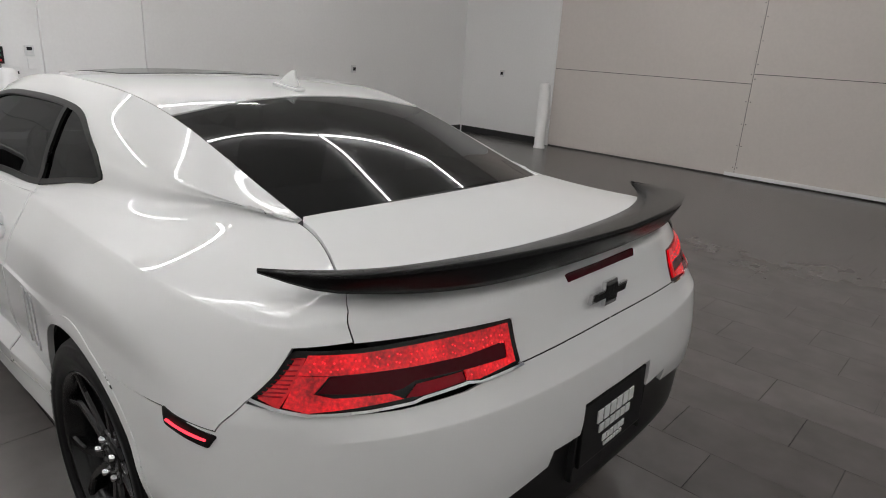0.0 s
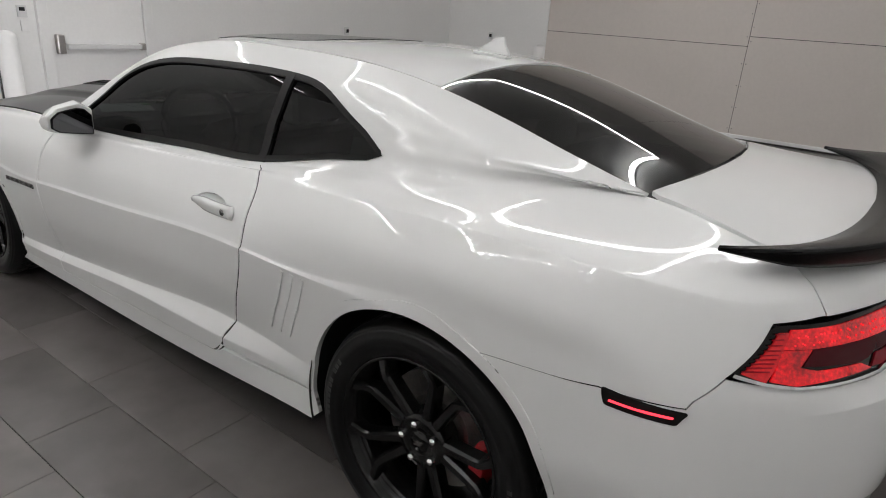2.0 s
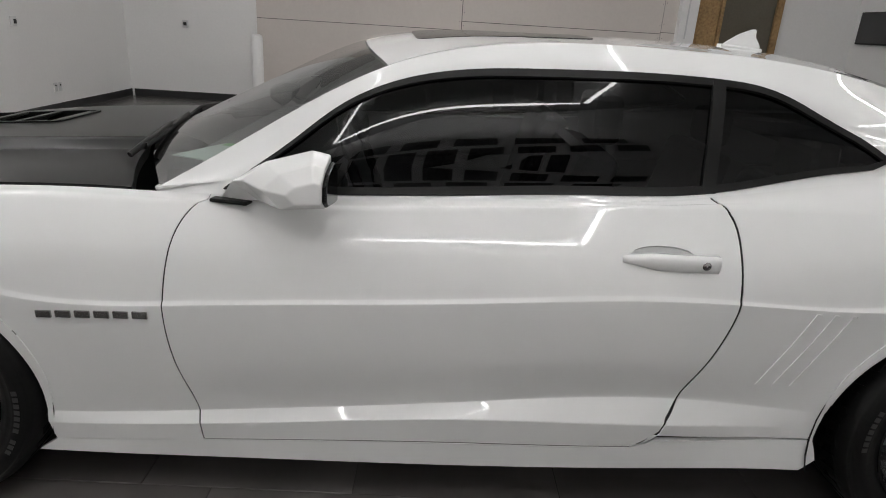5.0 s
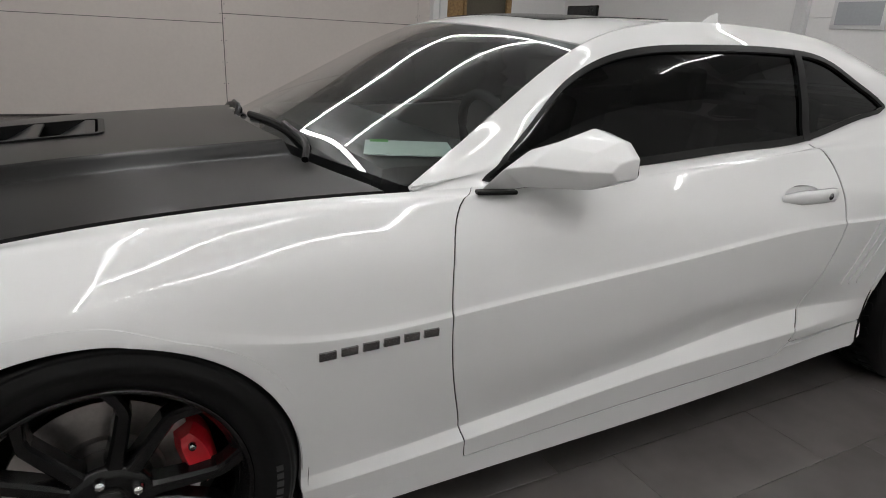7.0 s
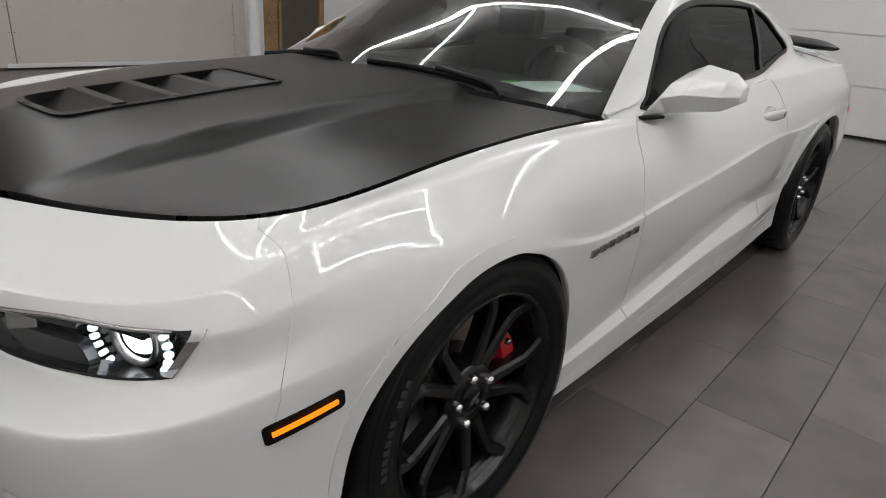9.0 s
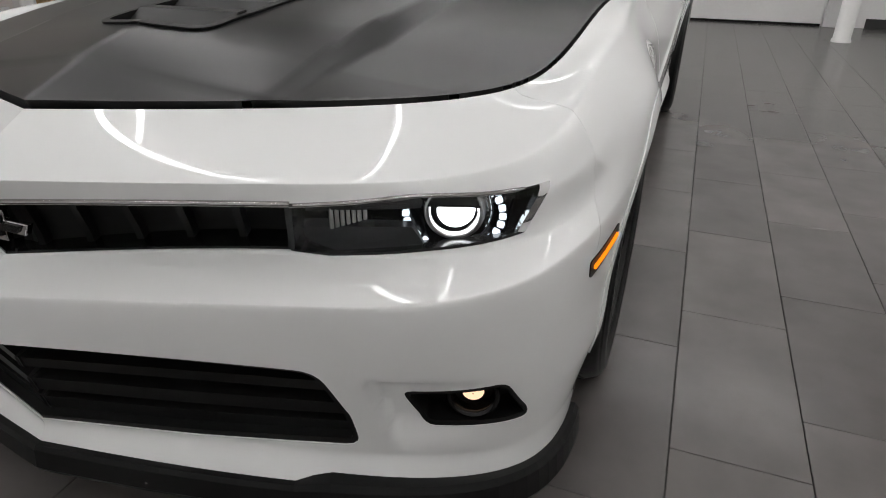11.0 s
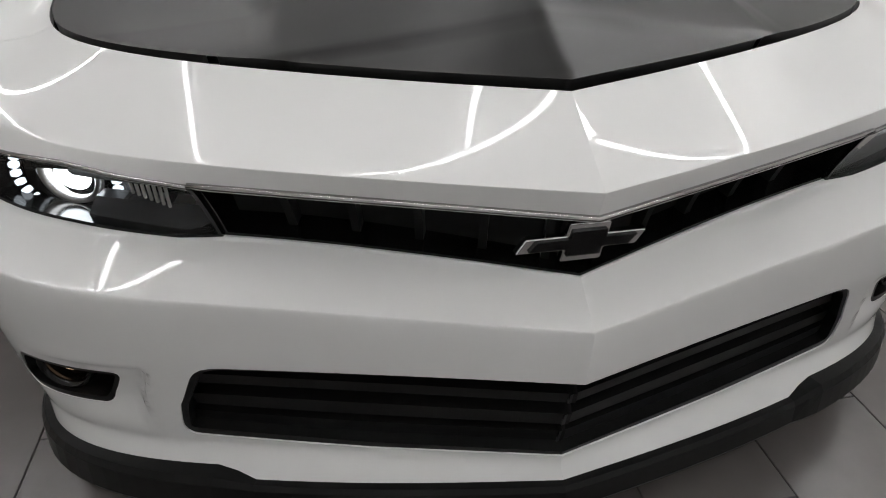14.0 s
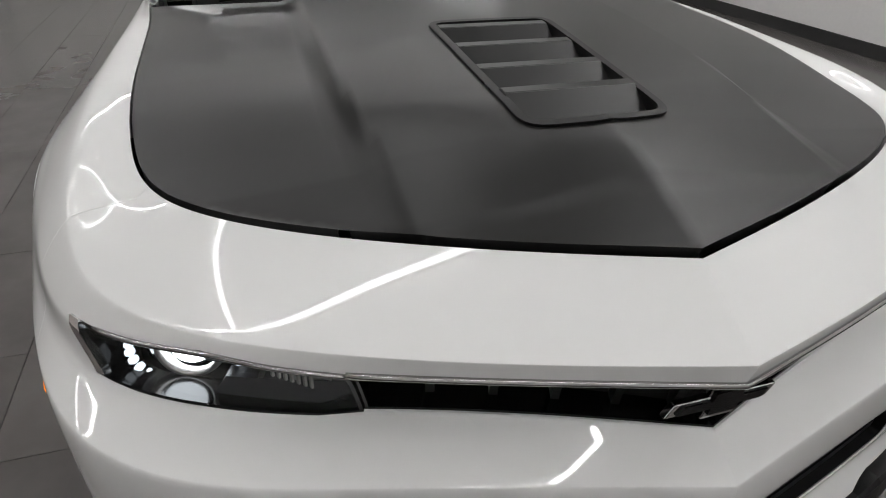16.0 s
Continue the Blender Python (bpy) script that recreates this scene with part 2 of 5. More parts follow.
class Skin:
    """A surface lofted over named feature lines; u runs along them and v across them, both in metres. ease below 1 sharpens a line into a crease;
    lead and tail mark first and last lines that only steer the surface's run-out."""

    def __init__(self, lines, vk, mirrored=False, side=1, ease=None, lead=0, tail=0):
        pts = np.array(lines, float)
        ease = np.ones(pts.shape[:2]) if ease is None else np.array(ease, float)
        if mirrored:
            flip = np.array([1, -1, 1])
            pts = np.concatenate([pts[:, 2:0:-1] * flip, pts], axis=1)
            ease = np.concatenate([ease[:, 2:0:-1], ease], axis=1)
        d = np.linalg.norm(np.diff(pts, axis=1), axis=2).mean(axis=0)
        uk = np.concatenate([[0], np.cumsum(d)])
        if mirrored:
            uk -= uk[2]
        self.uk, self.vk = uk, np.asarray(vk, float)
        self.lines = self.vk[1:-1]
        self.dent, self.push = None, None
        self.rows = [Line(uk, p) for p in pts]
        self.ease = ease
        self.u0, self.u1, self.side = 0.0, uk[-1], side
        self.v0, self.v1 = self.vk[lead], self.vk[-1 - tail]
        gu, gv = np.meshgrid(np.linspace(self.u0, self.u1, 160), np.linspace(self.v0, self.v1, 60), indexing="ij")
        self.guess = np.stack([gu.ravel(), gv.ravel()], 1)
        self.cloud = self.at(self.guess)

    def at(self, uv):
        uv = np.asarray(uv, float)
        u, v = uv[:, 0], np.clip(uv[:, 1], self.v0, self.v1)
        r = np.array([f(u) for f in self.rows])
        h = np.diff(self.vk)
        s = np.diff(r, axis=0) / h[:, None, None]
        t = np.empty_like(r)
        t[0], t[-1] = s[0], s[-1]
        t[1:-1] = (s[:-1] * h[1:, None, None] + s[1:] * h[:-1, None, None]) / (h[:-1] + h[1:])[:, None, None]
        t = t * np.array([np.interp(u, self.uk, e) for e in self.ease])[:, :, None]
        i = np.clip(np.searchsorted(self.vk, v) - 1, 0, len(h) - 1)
        k = np.arange(len(u))
        hh = h[i][:, None]
        x = (v - self.vk[i])[:, None] / hh
        out = ((2 * x**3 - 3 * x**2 + 1) * r[i, k] + (x**3 - 2 * x**2 + x) * hh * t[i, k]
               + (-2 * x**3 + 3 * x**2) * r[i + 1, k] + (x**3 - x**2) * hh * t[i + 1, k])
        return out if self.dent is None else out + self.dent(u, v)[:, None] * self.push

    def normal(self, uv):
        e = 0.003
        uv = np.asarray(uv, float)
        lo, hi = uv.copy(), uv.copy()
        lo[:, 0] = np.maximum(uv[:, 0] - e, self.u0)
        hi[:, 0] = np.minimum(uv[:, 0] + e, self.u1)
        du = self.at(hi) - self.at(lo)
        lo, hi = uv.copy(), uv.copy()
        lo[:, 1] = np.maximum(uv[:, 1] - e, self.v0)
        hi[:, 1] = np.minimum(uv[:, 1] + e, self.v1)
        dv = self.at(hi) - self.at(lo)
        n = np.cross(du, dv) * self.side
        return n / np.maximum(np.linalg.norm(n, axis=1), 1e-9)[:, None]

    def near(self, points):
        """The (u, v) of the places on the skin nearest to points."""
        out = []
        for p in np.asarray(points, float):
            q = self.guess[np.argmin(((self.cloud - p) ** 2).sum(1))].copy()
            best, damp = 9.0, 1e-3
            for _ in range(14):
                e = 1e-4
                b = self.at(np.array([q, q + [e, 0], q + [0, e]]))
                r = p - b[0]
                best = r @ r
                j = np.stack([(b[1] - b[0]) / e, (b[2] - b[0]) / e], 1)
                st = np.linalg.solve(j.T @ j + damp * np.eye(2), j.T @ r)
                w = q + np.clip(st, -0.03, 0.03)
                w[0] = min(max(w[0], self.u0), self.u1)
                w[1] = min(max(w[1], self.v0), self.v1)
                d = p - self.at(w[None])[0]
                if d @ d < best:
                    q, damp = w, damp * 0.4
                else:
                    damp *= 6
            out.append(q)
        return np.array(out)


def inside(poly, pts):
    x, y = pts[:, 0], pts[:, 1]
    r = np.zeros(len(pts), bool)
    for (x0, y0), (x1, y1) in zip(poly, np.roll(poly, -1, 0)):
        c = (y0 > y) != (y1 > y)
        with np.errstate(divide="ignore", invalid="ignore"):
            r ^= c & (x < (x1 - x0) * (y - y0) / (y1 - y0) + x0)
    return r


def gap_to(poly, pts):
    best = np.full(len(pts), 9.0)
    for a, b in zip(poly, np.roll(poly, -1, 0)):
        d = b - a
        t = np.clip(((pts - a) @ d) / max(d @ d, 1e-12), 0, 1)
        best = np.minimum(best, np.linalg.norm(pts - a - t[:, None] * d, axis=1))
    return best


def finer(poly, step=0.02):
    out = []
    for a, b in zip(poly, np.roll(poly, -1, 0)):
        k = max(1, int(math.ceil(np.linalg.norm(b - a) / step)))
        out += [a + (b - a) * i / k for i in range(k)]
    return np.array(out)


def shrink(poly, d):
    """Draws an outline in by d all round."""
    a = 0.5 * np.sum(poly[:, 0] * np.roll(poly[:, 1], -1) - np.roll(poly[:, 0], -1) * poly[:, 1])
    prev, nxt = np.roll(poly, 1, 0), np.roll(poly, -1, 0)
    def unit(v):
        return v / np.maximum(np.linalg.norm(v, axis=1), 1e-9)[:, None]
    e0, e1 = unit(poly - prev), unit(nxt - poly)
    n = np.stack([-(e0 + e1)[:, 1], (e0 + e1)[:, 0]], 1)
    n = unit(n) * (1 if a > 0 else -1)
    return poly + n * d


def rounded(poly, r, k=4):
    """Rounds an outline's corners."""
    out = []
    for p, q, s in zip(np.roll(poly, 1, 0), poly, np.roll(poly, -1, 0)):
        a, b = p - q, s - q
        la, lb = np.linalg.norm(a), np.linalg.norm(b)
        d = min(r, 0.45 * la, 0.45 * lb)
        a, b = q + a / la * d, q + b / lb * d
        for i in range(k + 1):
            t = i / k
            out.append((1 - t) ** 2 * a + 2 * t * (1 - t) * q + t * t * b)
    return np.array(out)


def smooth_line(points, n=8, closed=False):
    """More points along a smooth open line."""
    p = np.asarray(points, float)
    t = np.concatenate([[0], np.cumsum(np.linalg.norm(np.diff(p, axis=0), axis=1))])
    return Line(t, p)(np.linspace(0, t[-1], n * (len(p) - 1) + 1))


from mathutils.geometry import delaunay_2d_cdt


def skin_mesh(skin, outer, holes=(), step=0.03, lift=0.0, edge=0.012, mirror=False, both=False, keep_centre=True):
    """A trimmed panel of a skin with turned-in edges: verts, faces and normals."""
    outer = finer(np.asarray(outer), step * 0.7)
    holes = [finer(np.asarray(h), step * 0.7) for h in holes]
    lo, hi = outer.min(0), outer.max(0)
    rows = np.arange(lo[1], hi[1], step)
    if skin.lines is not None and step < .025:
        marks = np.concatenate([skin.lines - .005, skin.lines, skin.lines + .005])
        marks = marks[(marks > lo[1]) & (marks < hi[1])]
        rows = np.concatenate([rows[np.abs(rows[:, None] - marks[None]).min(1) > .0035], marks]) if len(marks) else rows
    gx, gy = np.meshgrid(np.arange(lo[0], hi[0], step), np.sort(rows))
    grid = np.stack([gx.ravel(), gy.ravel()], 1)
    ok = inside(outer, grid) & (gap_to(outer, grid) > step * 0.4)
    for h in holes:
        ok &= ~inside(h, grid) & (gap_to(h, grid) > step * 0.4)
    pts, edges, k = [], [], 0
    for loop in (outer, *holes):
        pts += list(loop)
        edges += [(k + i, k + (i + 1) % len(loop)) for i in range(len(loop))]
        k += len(loop)
    pts += list(grid[ok])
    v, _, f, _, _, _ = delaunay_2d_cdt([Vector(p) for p in pts], edges, [], 0, 1e-6)
    uv = np.array([tuple(p) for p in v])
    f = np.array([tuple(t) for t in f])
    mid = uv[f].mean(1)
    ok = inside(outer, mid)
    for h in holes:
        ok &= ~inside(h, mid)
    f = f[ok]
    nor = skin.normal(uv)
    pos = skin.at(uv) + nor * lift
    a, b, c = pos[f[:, 0]], pos[f[:, 1]], pos[f[:, 2]]
    flip = (np.cross(b - a, c - a) * nor[f[:, 0]]).sum(1) < 0
    f[flip] = f[flip][:, ::-1]
    faces = [tuple(t) for t in f]
    if edge > 0:
        count = {}
        for t in faces:
            for i in range(3):
                e = (t[i], t[(i + 1) % 3])
                count[e] = count.get(e, 0) + 1
        rim = [e for e in count if (e[1], e[0]) not in count]
        if keep_centre:
            rim = [e for e in rim if abs(pos[e[0]][1]) > 0.0015 or abs(pos[e[1]][1]) > 0.0015]
        top, low, p2, n2 = {}, {}, [], []
        base = len(pos)
        for i in {i for e in rim for i in e}:
            top[i], low[i] = base + len(p2), base + len(p2) + 1
            p2 += [pos[i], pos[i] - nor[i] * edge]
            n2 += [nor[i], nor[i]]
        side = {}
        for a, b in rim:
            w = np.cross(pos[b] - pos[a], nor[a])
            w /= max(np.linalg.norm(w), 1e-9)
            for i in (a, b):
                side[i] = side.get(i, 0) + w
            faces.append((top[a], low[a], low[b], top[b]))
        for i, w in side.items():
            n2[top[i] - base] = n2[low[i] - base] = w / max(np.linalg.norm(w), 1e-9)
        if p2:
            pos, nor = np.concatenate([pos, p2]), np.concatenate([nor, n2])
    if mirror or both:
        mp, mn, mf = pos * [1, -1, 1], nor * [1, -1, 1], [tuple(t[::-1]) for t in faces]
        if mirror:
            return mp, mf, mn
        k = len(pos)
        pos, nor, faces = np.concatenate([pos, mp]), np.concatenate([nor, mn]), faces + [tuple(i + k for i in t) for t in mf]
    return pos, faces, nor


def skin_part(name, data, mat, parent, label=""):
    pos, faces, nor = data
    me = bpy.data.meshes.new(name)
    me.from_pydata([tuple(p) for p in pos], [], faces)
    for p in me.polygons:
        p.use_smooth = True
    me.update()
    me.normals_split_custom_set_from_vertices([tuple(n) for n in nor])
    me.materials.append(mat)
    ob = new(name, me)
    ob.parent = parent
    if label:
        ob["label"] = label
    return ob


# ---- the room ----
def wall(name, size, at, mat, label):
    ob = part(name, block(size, at), mat)
    return tagged(ob, label, "wall", kind="structure")


def base_board(size, at):
    return tagged(part("baseboard", block(size, at, .004), BASE), "black base board along the wall", "base board", kind="structure")


tagged(part("floor", block((13.2, 14.0, 0.1), (-0.7, -1.7, -0.064)), GROUT), "dark grout bed under the grey floor tiles", "floor", kind="structure")
FLOOR = bpy.data.objects["floor"]
tagged(part("ceiling", block((13.2, 14.0, 0.1), (-0.7, -1.7, CEIL + 0.05)), CEILING), "unseen ceiling, kept pale to bounce light", "ceiling", kind="structure")
MID_Y, LEN_Y = (Y_LEFT + Y_RIGHT) / 2, Y_LEFT - Y_RIGHT
wall("wall_front", (0.15, LEN_Y + .3, CEIL), (X_FRONT + 0.075, MID_Y, CEIL / 2), WALL_WHITE, "white painted wall with a door")
wall("wall_rear", (0.15, LEN_Y + .3, CEIL), (X_REAR - 0.075, MID_Y, CEIL / 2), WALL_WHITE, "white painted wall at the back")
wall("wall_left", (11.2, 0.15, CEIL), (-0.7, Y_LEFT + 0.075, CEIL / 2), WALL_WHITE, "white painted wall with a dark sign")
wall("wall_right", (2.0, 0.15, CEIL), (3.9, Y_RIGHT - 0.075, CEIL / 2), WALL_WHITE, "white painted wall by the corner")
wall("wall_right_end", (2.55, 0.15, CEIL), (-5.025, Y_RIGHT - 0.2, CEIL / 2), WALL_WHITE, "pale wall beside the brown door")
back = wall("wall_right_boards", (6.68, 0.10, CEIL), (-.40, Y_RIGHT - 0.082, CEIL / 2), GROUT, "greige wall of large boards with open joints")
for x0, x1, z0, z1, d in ((-.215, 2.93, .02, 1.27, .012), (-.215, 2.93, 1.278, 2.55, .012), (-.215, 2.93, 2.558, CEIL, .012), (-3.27, -.225, .02, 1.40, .020), (-3.27, -.225, 1.408, 2.70, .020), (-3.27, -.225, 2.708, CEIL, .020), (-3.73, -3.28, .02, 1.42, .014), (-3.73, -3.28, 1.428, CEIL, .014)):
    part("board", block((x1 - x0, d, z1 - z0), ((x0 + x1) / 2, Y_RIGHT - .03 + d / 2, (z0 + z1) / 2), .002), WALL_PANEL, back)
    for zz in np.arange(z0 + .12, min(z1, 2.6), .3):
        for xx in (x0 + .025, x1 - .025):
            part("screw", block((.012, .004, .012), (xx, Y_RIGHT - .03 + d, zz), .002), BADGE, back)
base_board((1.9, .012, .11), (3.9, Y_RIGHT + .006, .055))
base_board((.012, 6.8, .11), (X_FRONT - .006, -4.4, .055))
base_board((8.6, .012, .11), (-.2, Y_LEFT - .006, .055))
base_board((.012, 1.35, .11), (X_REAR + .006, 3.55, .055))
tagged(part("trim", block((3.3, .02, .05), (-1.75, Y_RIGHT + .012, .045), .004), WALL_WHITE), "pale trim strip at the foot of the boards", "trim", kind="structure")


def bollard(x, y, h=1.05, r=.085):
    ob = tagged(part("bollard", lathe([(.001, h), (r * .5, h - .003), (r * .85, h - .02), (r, h - .05), (r, .03), (r + .01, .025), (r + .01, 0)], 40, "z"), WALL_WHITE, None, "", True), "white painted steel bollard on the floor", "bollard", "bollards")
    ob.location = (x, y, 0)
    return ob


bollard(2.80, -7.42)
bollard(-3.42, -7.45)
bollard(4.45, -.40)
bollard(-5.05, 2.45)

# white steel column, strand board and brown door in the right wall
tagged(part("column", block((.26, .14, CEIL), (-3.62, Y_RIGHT + .04, CEIL / 2), .006), WALL_WHITE), "white steel column at the end of the boards", "column", kind="structure")
tagged(part("conduit", tube([(-3.60, Y_RIGHT + .125, 1.35), (-3.60, Y_RIGHT + .125, CEIL)], .012), PLATE_WHITE), "thin grey conduit pipe on the column", "pipe")
tagged(part("strand_board", block((.38, .05, 2.4), (-3.95, Y_RIGHT - .10, 1.2), .003), OSB), "raw brown strand board strip beside the door", "board")
tagged(part("switch_box", block((.075, .03, .12), (-3.98, Y_RIGHT - .06, 1.18), .006), BADGE), "grey metal switch box on strand board", "switch")
side_door = thing("side_door", "dark brown door in a raw wooden frame", "door", (-4.6, Y_RIGHT - .10, 0))
part("leaf", block((.78, .045, 2.1), (0, 0, 1.06), .004), DOOR_BROWN, side_door)
part("frame_side", block((.10, .08, 2.2), (-.45, .01, 1.1), .004), OSB, side_door, "raw wooden frame")
part("frame_side", block((.05, .08, 2.2), (.42, .01, 1.1), .004), OSB, side_door, "raw wooden frame")
part("frame_top", block((.98, .08, .10), (0, .01, 2.18), .004), OSB, side_door, "raw wooden frame")
part("lever", tube([(.32, .03, 1.02), (.32, .075, 1.02), (.20, .075, 1.02)], .011), BADGE, side_door, "steel lever handle")

# front door with push bar
fd = thing("front_door", "white steel door with a push bar, closed", "door", (X_FRONT, -1.45, 0))
part("leaf", block((.05, .98, 2.12), (-.005, 0, 1.065), .004), WALL_WHITE, fd)
for y in (-.545, .545):
    part("frame_side", block((.07, .10, 2.24), (-.02, y, 1.12), .006), WALL_WHITE, fd)
part("frame_top", block((.07, 1.19, .10), (-.02, 0, 2.19), .006), WALL_WHITE, fd)
pb = part("push_bar", block((.05, .80, .055), (-.085, -.03, .875), .012), PLATE_WHITE, fd, "grey push bar")
part("bar_head", block((.07, .075, .19), (-.075, .43, .90), .012), STEEL, pb, "steel latch head")
part("bar_end", block((.06, .06, .075), (-.08, -.43, .875), .010), STEEL, pb, "steel bar end")


def wall_box(name, at, size, mat, label, cat, window=None):
    ob = thing(name, label, cat, at)
    part("case", block(size, (0, 0, 0), .005), mat, ob)
    if window:
        part("display", block(*window), SCREEN, ob, "dark display")
    return ob


wall_box("thermostat", (X_FRONT - .012, -.735, 1.20), (.024, .085, .11), PLATE_WHITE, "small white thermostat on the wall", "thermostat", ((.006, .05, .035), (-.013, 0, .022), .002))
wall_box("card_holder", (X_FRONT - .012, -.745, 1.07), (.02, .075, .11), WALL_WHITE, "small white holder below the thermostat", "holder")
wall_box("light_switch", (X_FRONT - .006, -.61, .975), (.012, .075, .12), WALL_WHITE, "white light switch plate on the wall", "switch", ((.008, .012, .03), (-.008, 0, 0), .002))
bx = wall_box("button_box", (X_FRONT - .03, -.45, 1.15), (.06, .075, .17), BLACK, "black control box with red and green buttons", "control box")
for z, mt in ((.045, TILE_GREEN), (0, TILE_GREEN), (-.05, CALIPER)):
    bm = block((.016, .026, .022), (-.036, 0, z), .004)
    part("button", bm, mt, bx)
tagged(part("conduit", tube([(X_FRONT - .02, -.45, 1.235), (X_FRONT - .02, -.45, CEIL)], .013), BADGE), "grey steel conduit above the control box", "pipe")
tagged(part("conduit", tube([(X_FRONT - .02, -.45, 1.06), (X_FRONT - .02, -.45, .1)], .013), BADGE), "grey steel conduit below the control box", "pipe")
wall_box("thermostat", (X_FRONT - .012, -5.15, 1.09), (.024, .085, .11), PLATE_WHITE, "small white thermostat on the wall", "thermostat", ((.006, .05, .05), (-.013, -.012, 0), .002))
th = wall_box("thermostat", (3.98, Y_RIGHT + .012, 1.12), (.085, .024, .11), PLATE_WHITE, "small white thermostat by the corner", "thermostat", ((.05, .006, .05), (0, .013, 0), .002))
for y in (-5.78, -5.88):
    wall_box("socket", (X_FRONT - .006, y, .31), (.01, .07, .11), PLATE_WHITE, "white power socket plate low on the wall", "socket", ((.008, .02, .02), (-.006, 0, .02), .002))

# roller doors: dark gap beside the front door, white door at the back
rd = thing("roller_door", "wide white sectional door in the back wall", "garage door", (X_REAR, -.35, 0))
for k in range(5):
    part("door_section", block((.05, 5.5, .54), (.0, 0, .30 + k * .55), .006), WALL_WHITE, rd)
for y in (-2.85, 2.85):
    part("door_track", block((.09, .16, 3.0), (.03, y, 1.5), .006), PLATE_WHITE, rd)
part("bottom_seal", block((.05, 5.5, .028), (.002, 0, .016), .004), BLACK, rd, "black rubber seal")
wn = part("door_window", block((.02, .62, .34), (.035, -2.15, 1.72), .004), PLATE_WHITE, rd, "small window panel")
part("pane", block((.01, .52, .25), (.045, -2.15, 1.72), .002), LENS_GREY, wn)
fr = thing("front_roller_door", "pale sectional door with a dark edge seal", "garage door", (X_FRONT, 2.1, 0))
for k in range(5):
    part("door_section", block((.05, 4.2, .54), (0, 0, .30 + k * .55), .006), WALL_WHITE, fr)
part("edge_seal", block((.06, .05, 2.8), (-.01, -2.13, 1.4), .006), BLACK, fr, "black rubber edge seal")
mon = thing("monitor", "black flat screen on the back wall", "monitor", (X_REAR + .03, -7.35, 1.66))
part("case", block((.05, .80, .46), (0, 0, 0), .01), BLACK, mon)
part("screen", block((.006, .76, .42), (.027, 0, 0), .002), SCREEN, mon)
# wall sign, its lettering as plain bars
sg = thing("wall_sign", "large black lettering on the white wall as plain bars", "sign", (.0, Y_LEFT - .006, 0))
for z, h, x0, x1, n in ((3.42, .36, -1.75, 1.45, 6), (2.98, .28, -1.9, 2.0, 10), (2.66, .15, -1.2, 1.6, 14)):
    w = (x1 - x0) / n
    for k in range(n):
        part("sign_bar", block((w * .72, .010, h), (x0 + w * (k + .5), 0, z), .003), SIGN, sg)


# ---- car skins ----
SILL = [(-2.38, 0, .30), (-2.37, .40, .30), (-2.262, .73, .28), (-2.06, .865, .26), (-1.85, .89, .24), (-1.43, .895, .21), (-1.0, .897, .222), (-.6, .901, .210),
        (0, .900, .185), (.65, .896, .173), (1.05, .895, .170), (1.43, .885, .165), (1.75, .89, .145), (2.070, .856, .162), (2.283, .487, .192), (2.388, 0, .208)]
DOOR_FOOT = [(-2.45, 0, .42), (-2.44, .40, .42), (-2.312, .747, .41), (-2.09, .895, .40), (-1.85, .92, .38), (-1.43, .925, .33), (-1.0, .897, .325), (-.6, .910, .300),
             (0, .907, .276), (.65, .903, .246), (1.05, .899, .222), (1.43, .90, .23), (1.75, .905, .24), (2.056, .858, .240), (2.24, .52, .25), (2.368, 0, .247)]
LOW_CREASE = [(-2.45, 0, 0.53), (-2.44, 0.4, 0.53), (-2.326, 0.755, 0.53), (-2.1, 0.915, 0.52), (-1.85, 0.945, 0.5), (-1.43, 0.955, 0.46), (-1, 0.900, 0.415), (-0.6, 0.888, 0.428),
        (0, 0.884, 0.378), (0.65, 0.885, 0.318), (1.05, 0.900, 0.302), (1.43, 0.94, 0.34), (1.75, 0.938, 0.345), (2.072, 0.862, 0.34), (2.247, 0.53, 0.345), (2.387, 0, 0.345)]
# the outer edge of the flared ledge along the foot of the door
LEDGE = [tuple((np.array(a) + np.array(b)) / 2) for a, b in zip(DOOR_FOOT, LOW_CREASE)]
LEDGE[6:11] = [(-1, .899, .365), (-.6, .921, .366), (0, .916, .346), (.65, .909, .291), (1.05, .907, .270)]
WAIST = [(-2.462, 0, 0.655), (-2.453, 0.4, 0.655), (-2.322, 0.763, 0.65), (-2.09, 0.915, 0.64), (-1.85, 0.945, 0.62), (-1.43, 0.955, 0.6), (-1, 0.914, 0.57), (-0.6, 0.918, 0.56),
        (0, 0.92, 0.52), (0.65, 0.918, 0.48), (1.05, 0.922, 0.48), (1.43, 0.95, 0.52), (1.75, 0.942, 0.48), (2.09, 0.860, 0.46), (2.265, 0.52, 0.45), (2.4, 0, 0.445)]
CREASE = [(-2.452, 0, 0.800), (-2.437, 0.4, 0.806), (-2.300, 0.757, 0.795), (-2.075, 0.905, 0.755), (-1.85, 0.94, 0.745), (-1.43, 0.955, 0.76), (-1, 0.93, 0.727), (-0.6, 0.93, 0.73),
        (0, 0.93, 0.692), (0.65, 0.93, 0.65), (1.05, 0.935, 0.645), (1.43, 0.965, 0.715), (1.75, 0.950, 0.66), (2.10, 0.848, 0.6), (2.275, 0.5, 0.565), (2.398, 0, 0.54)]
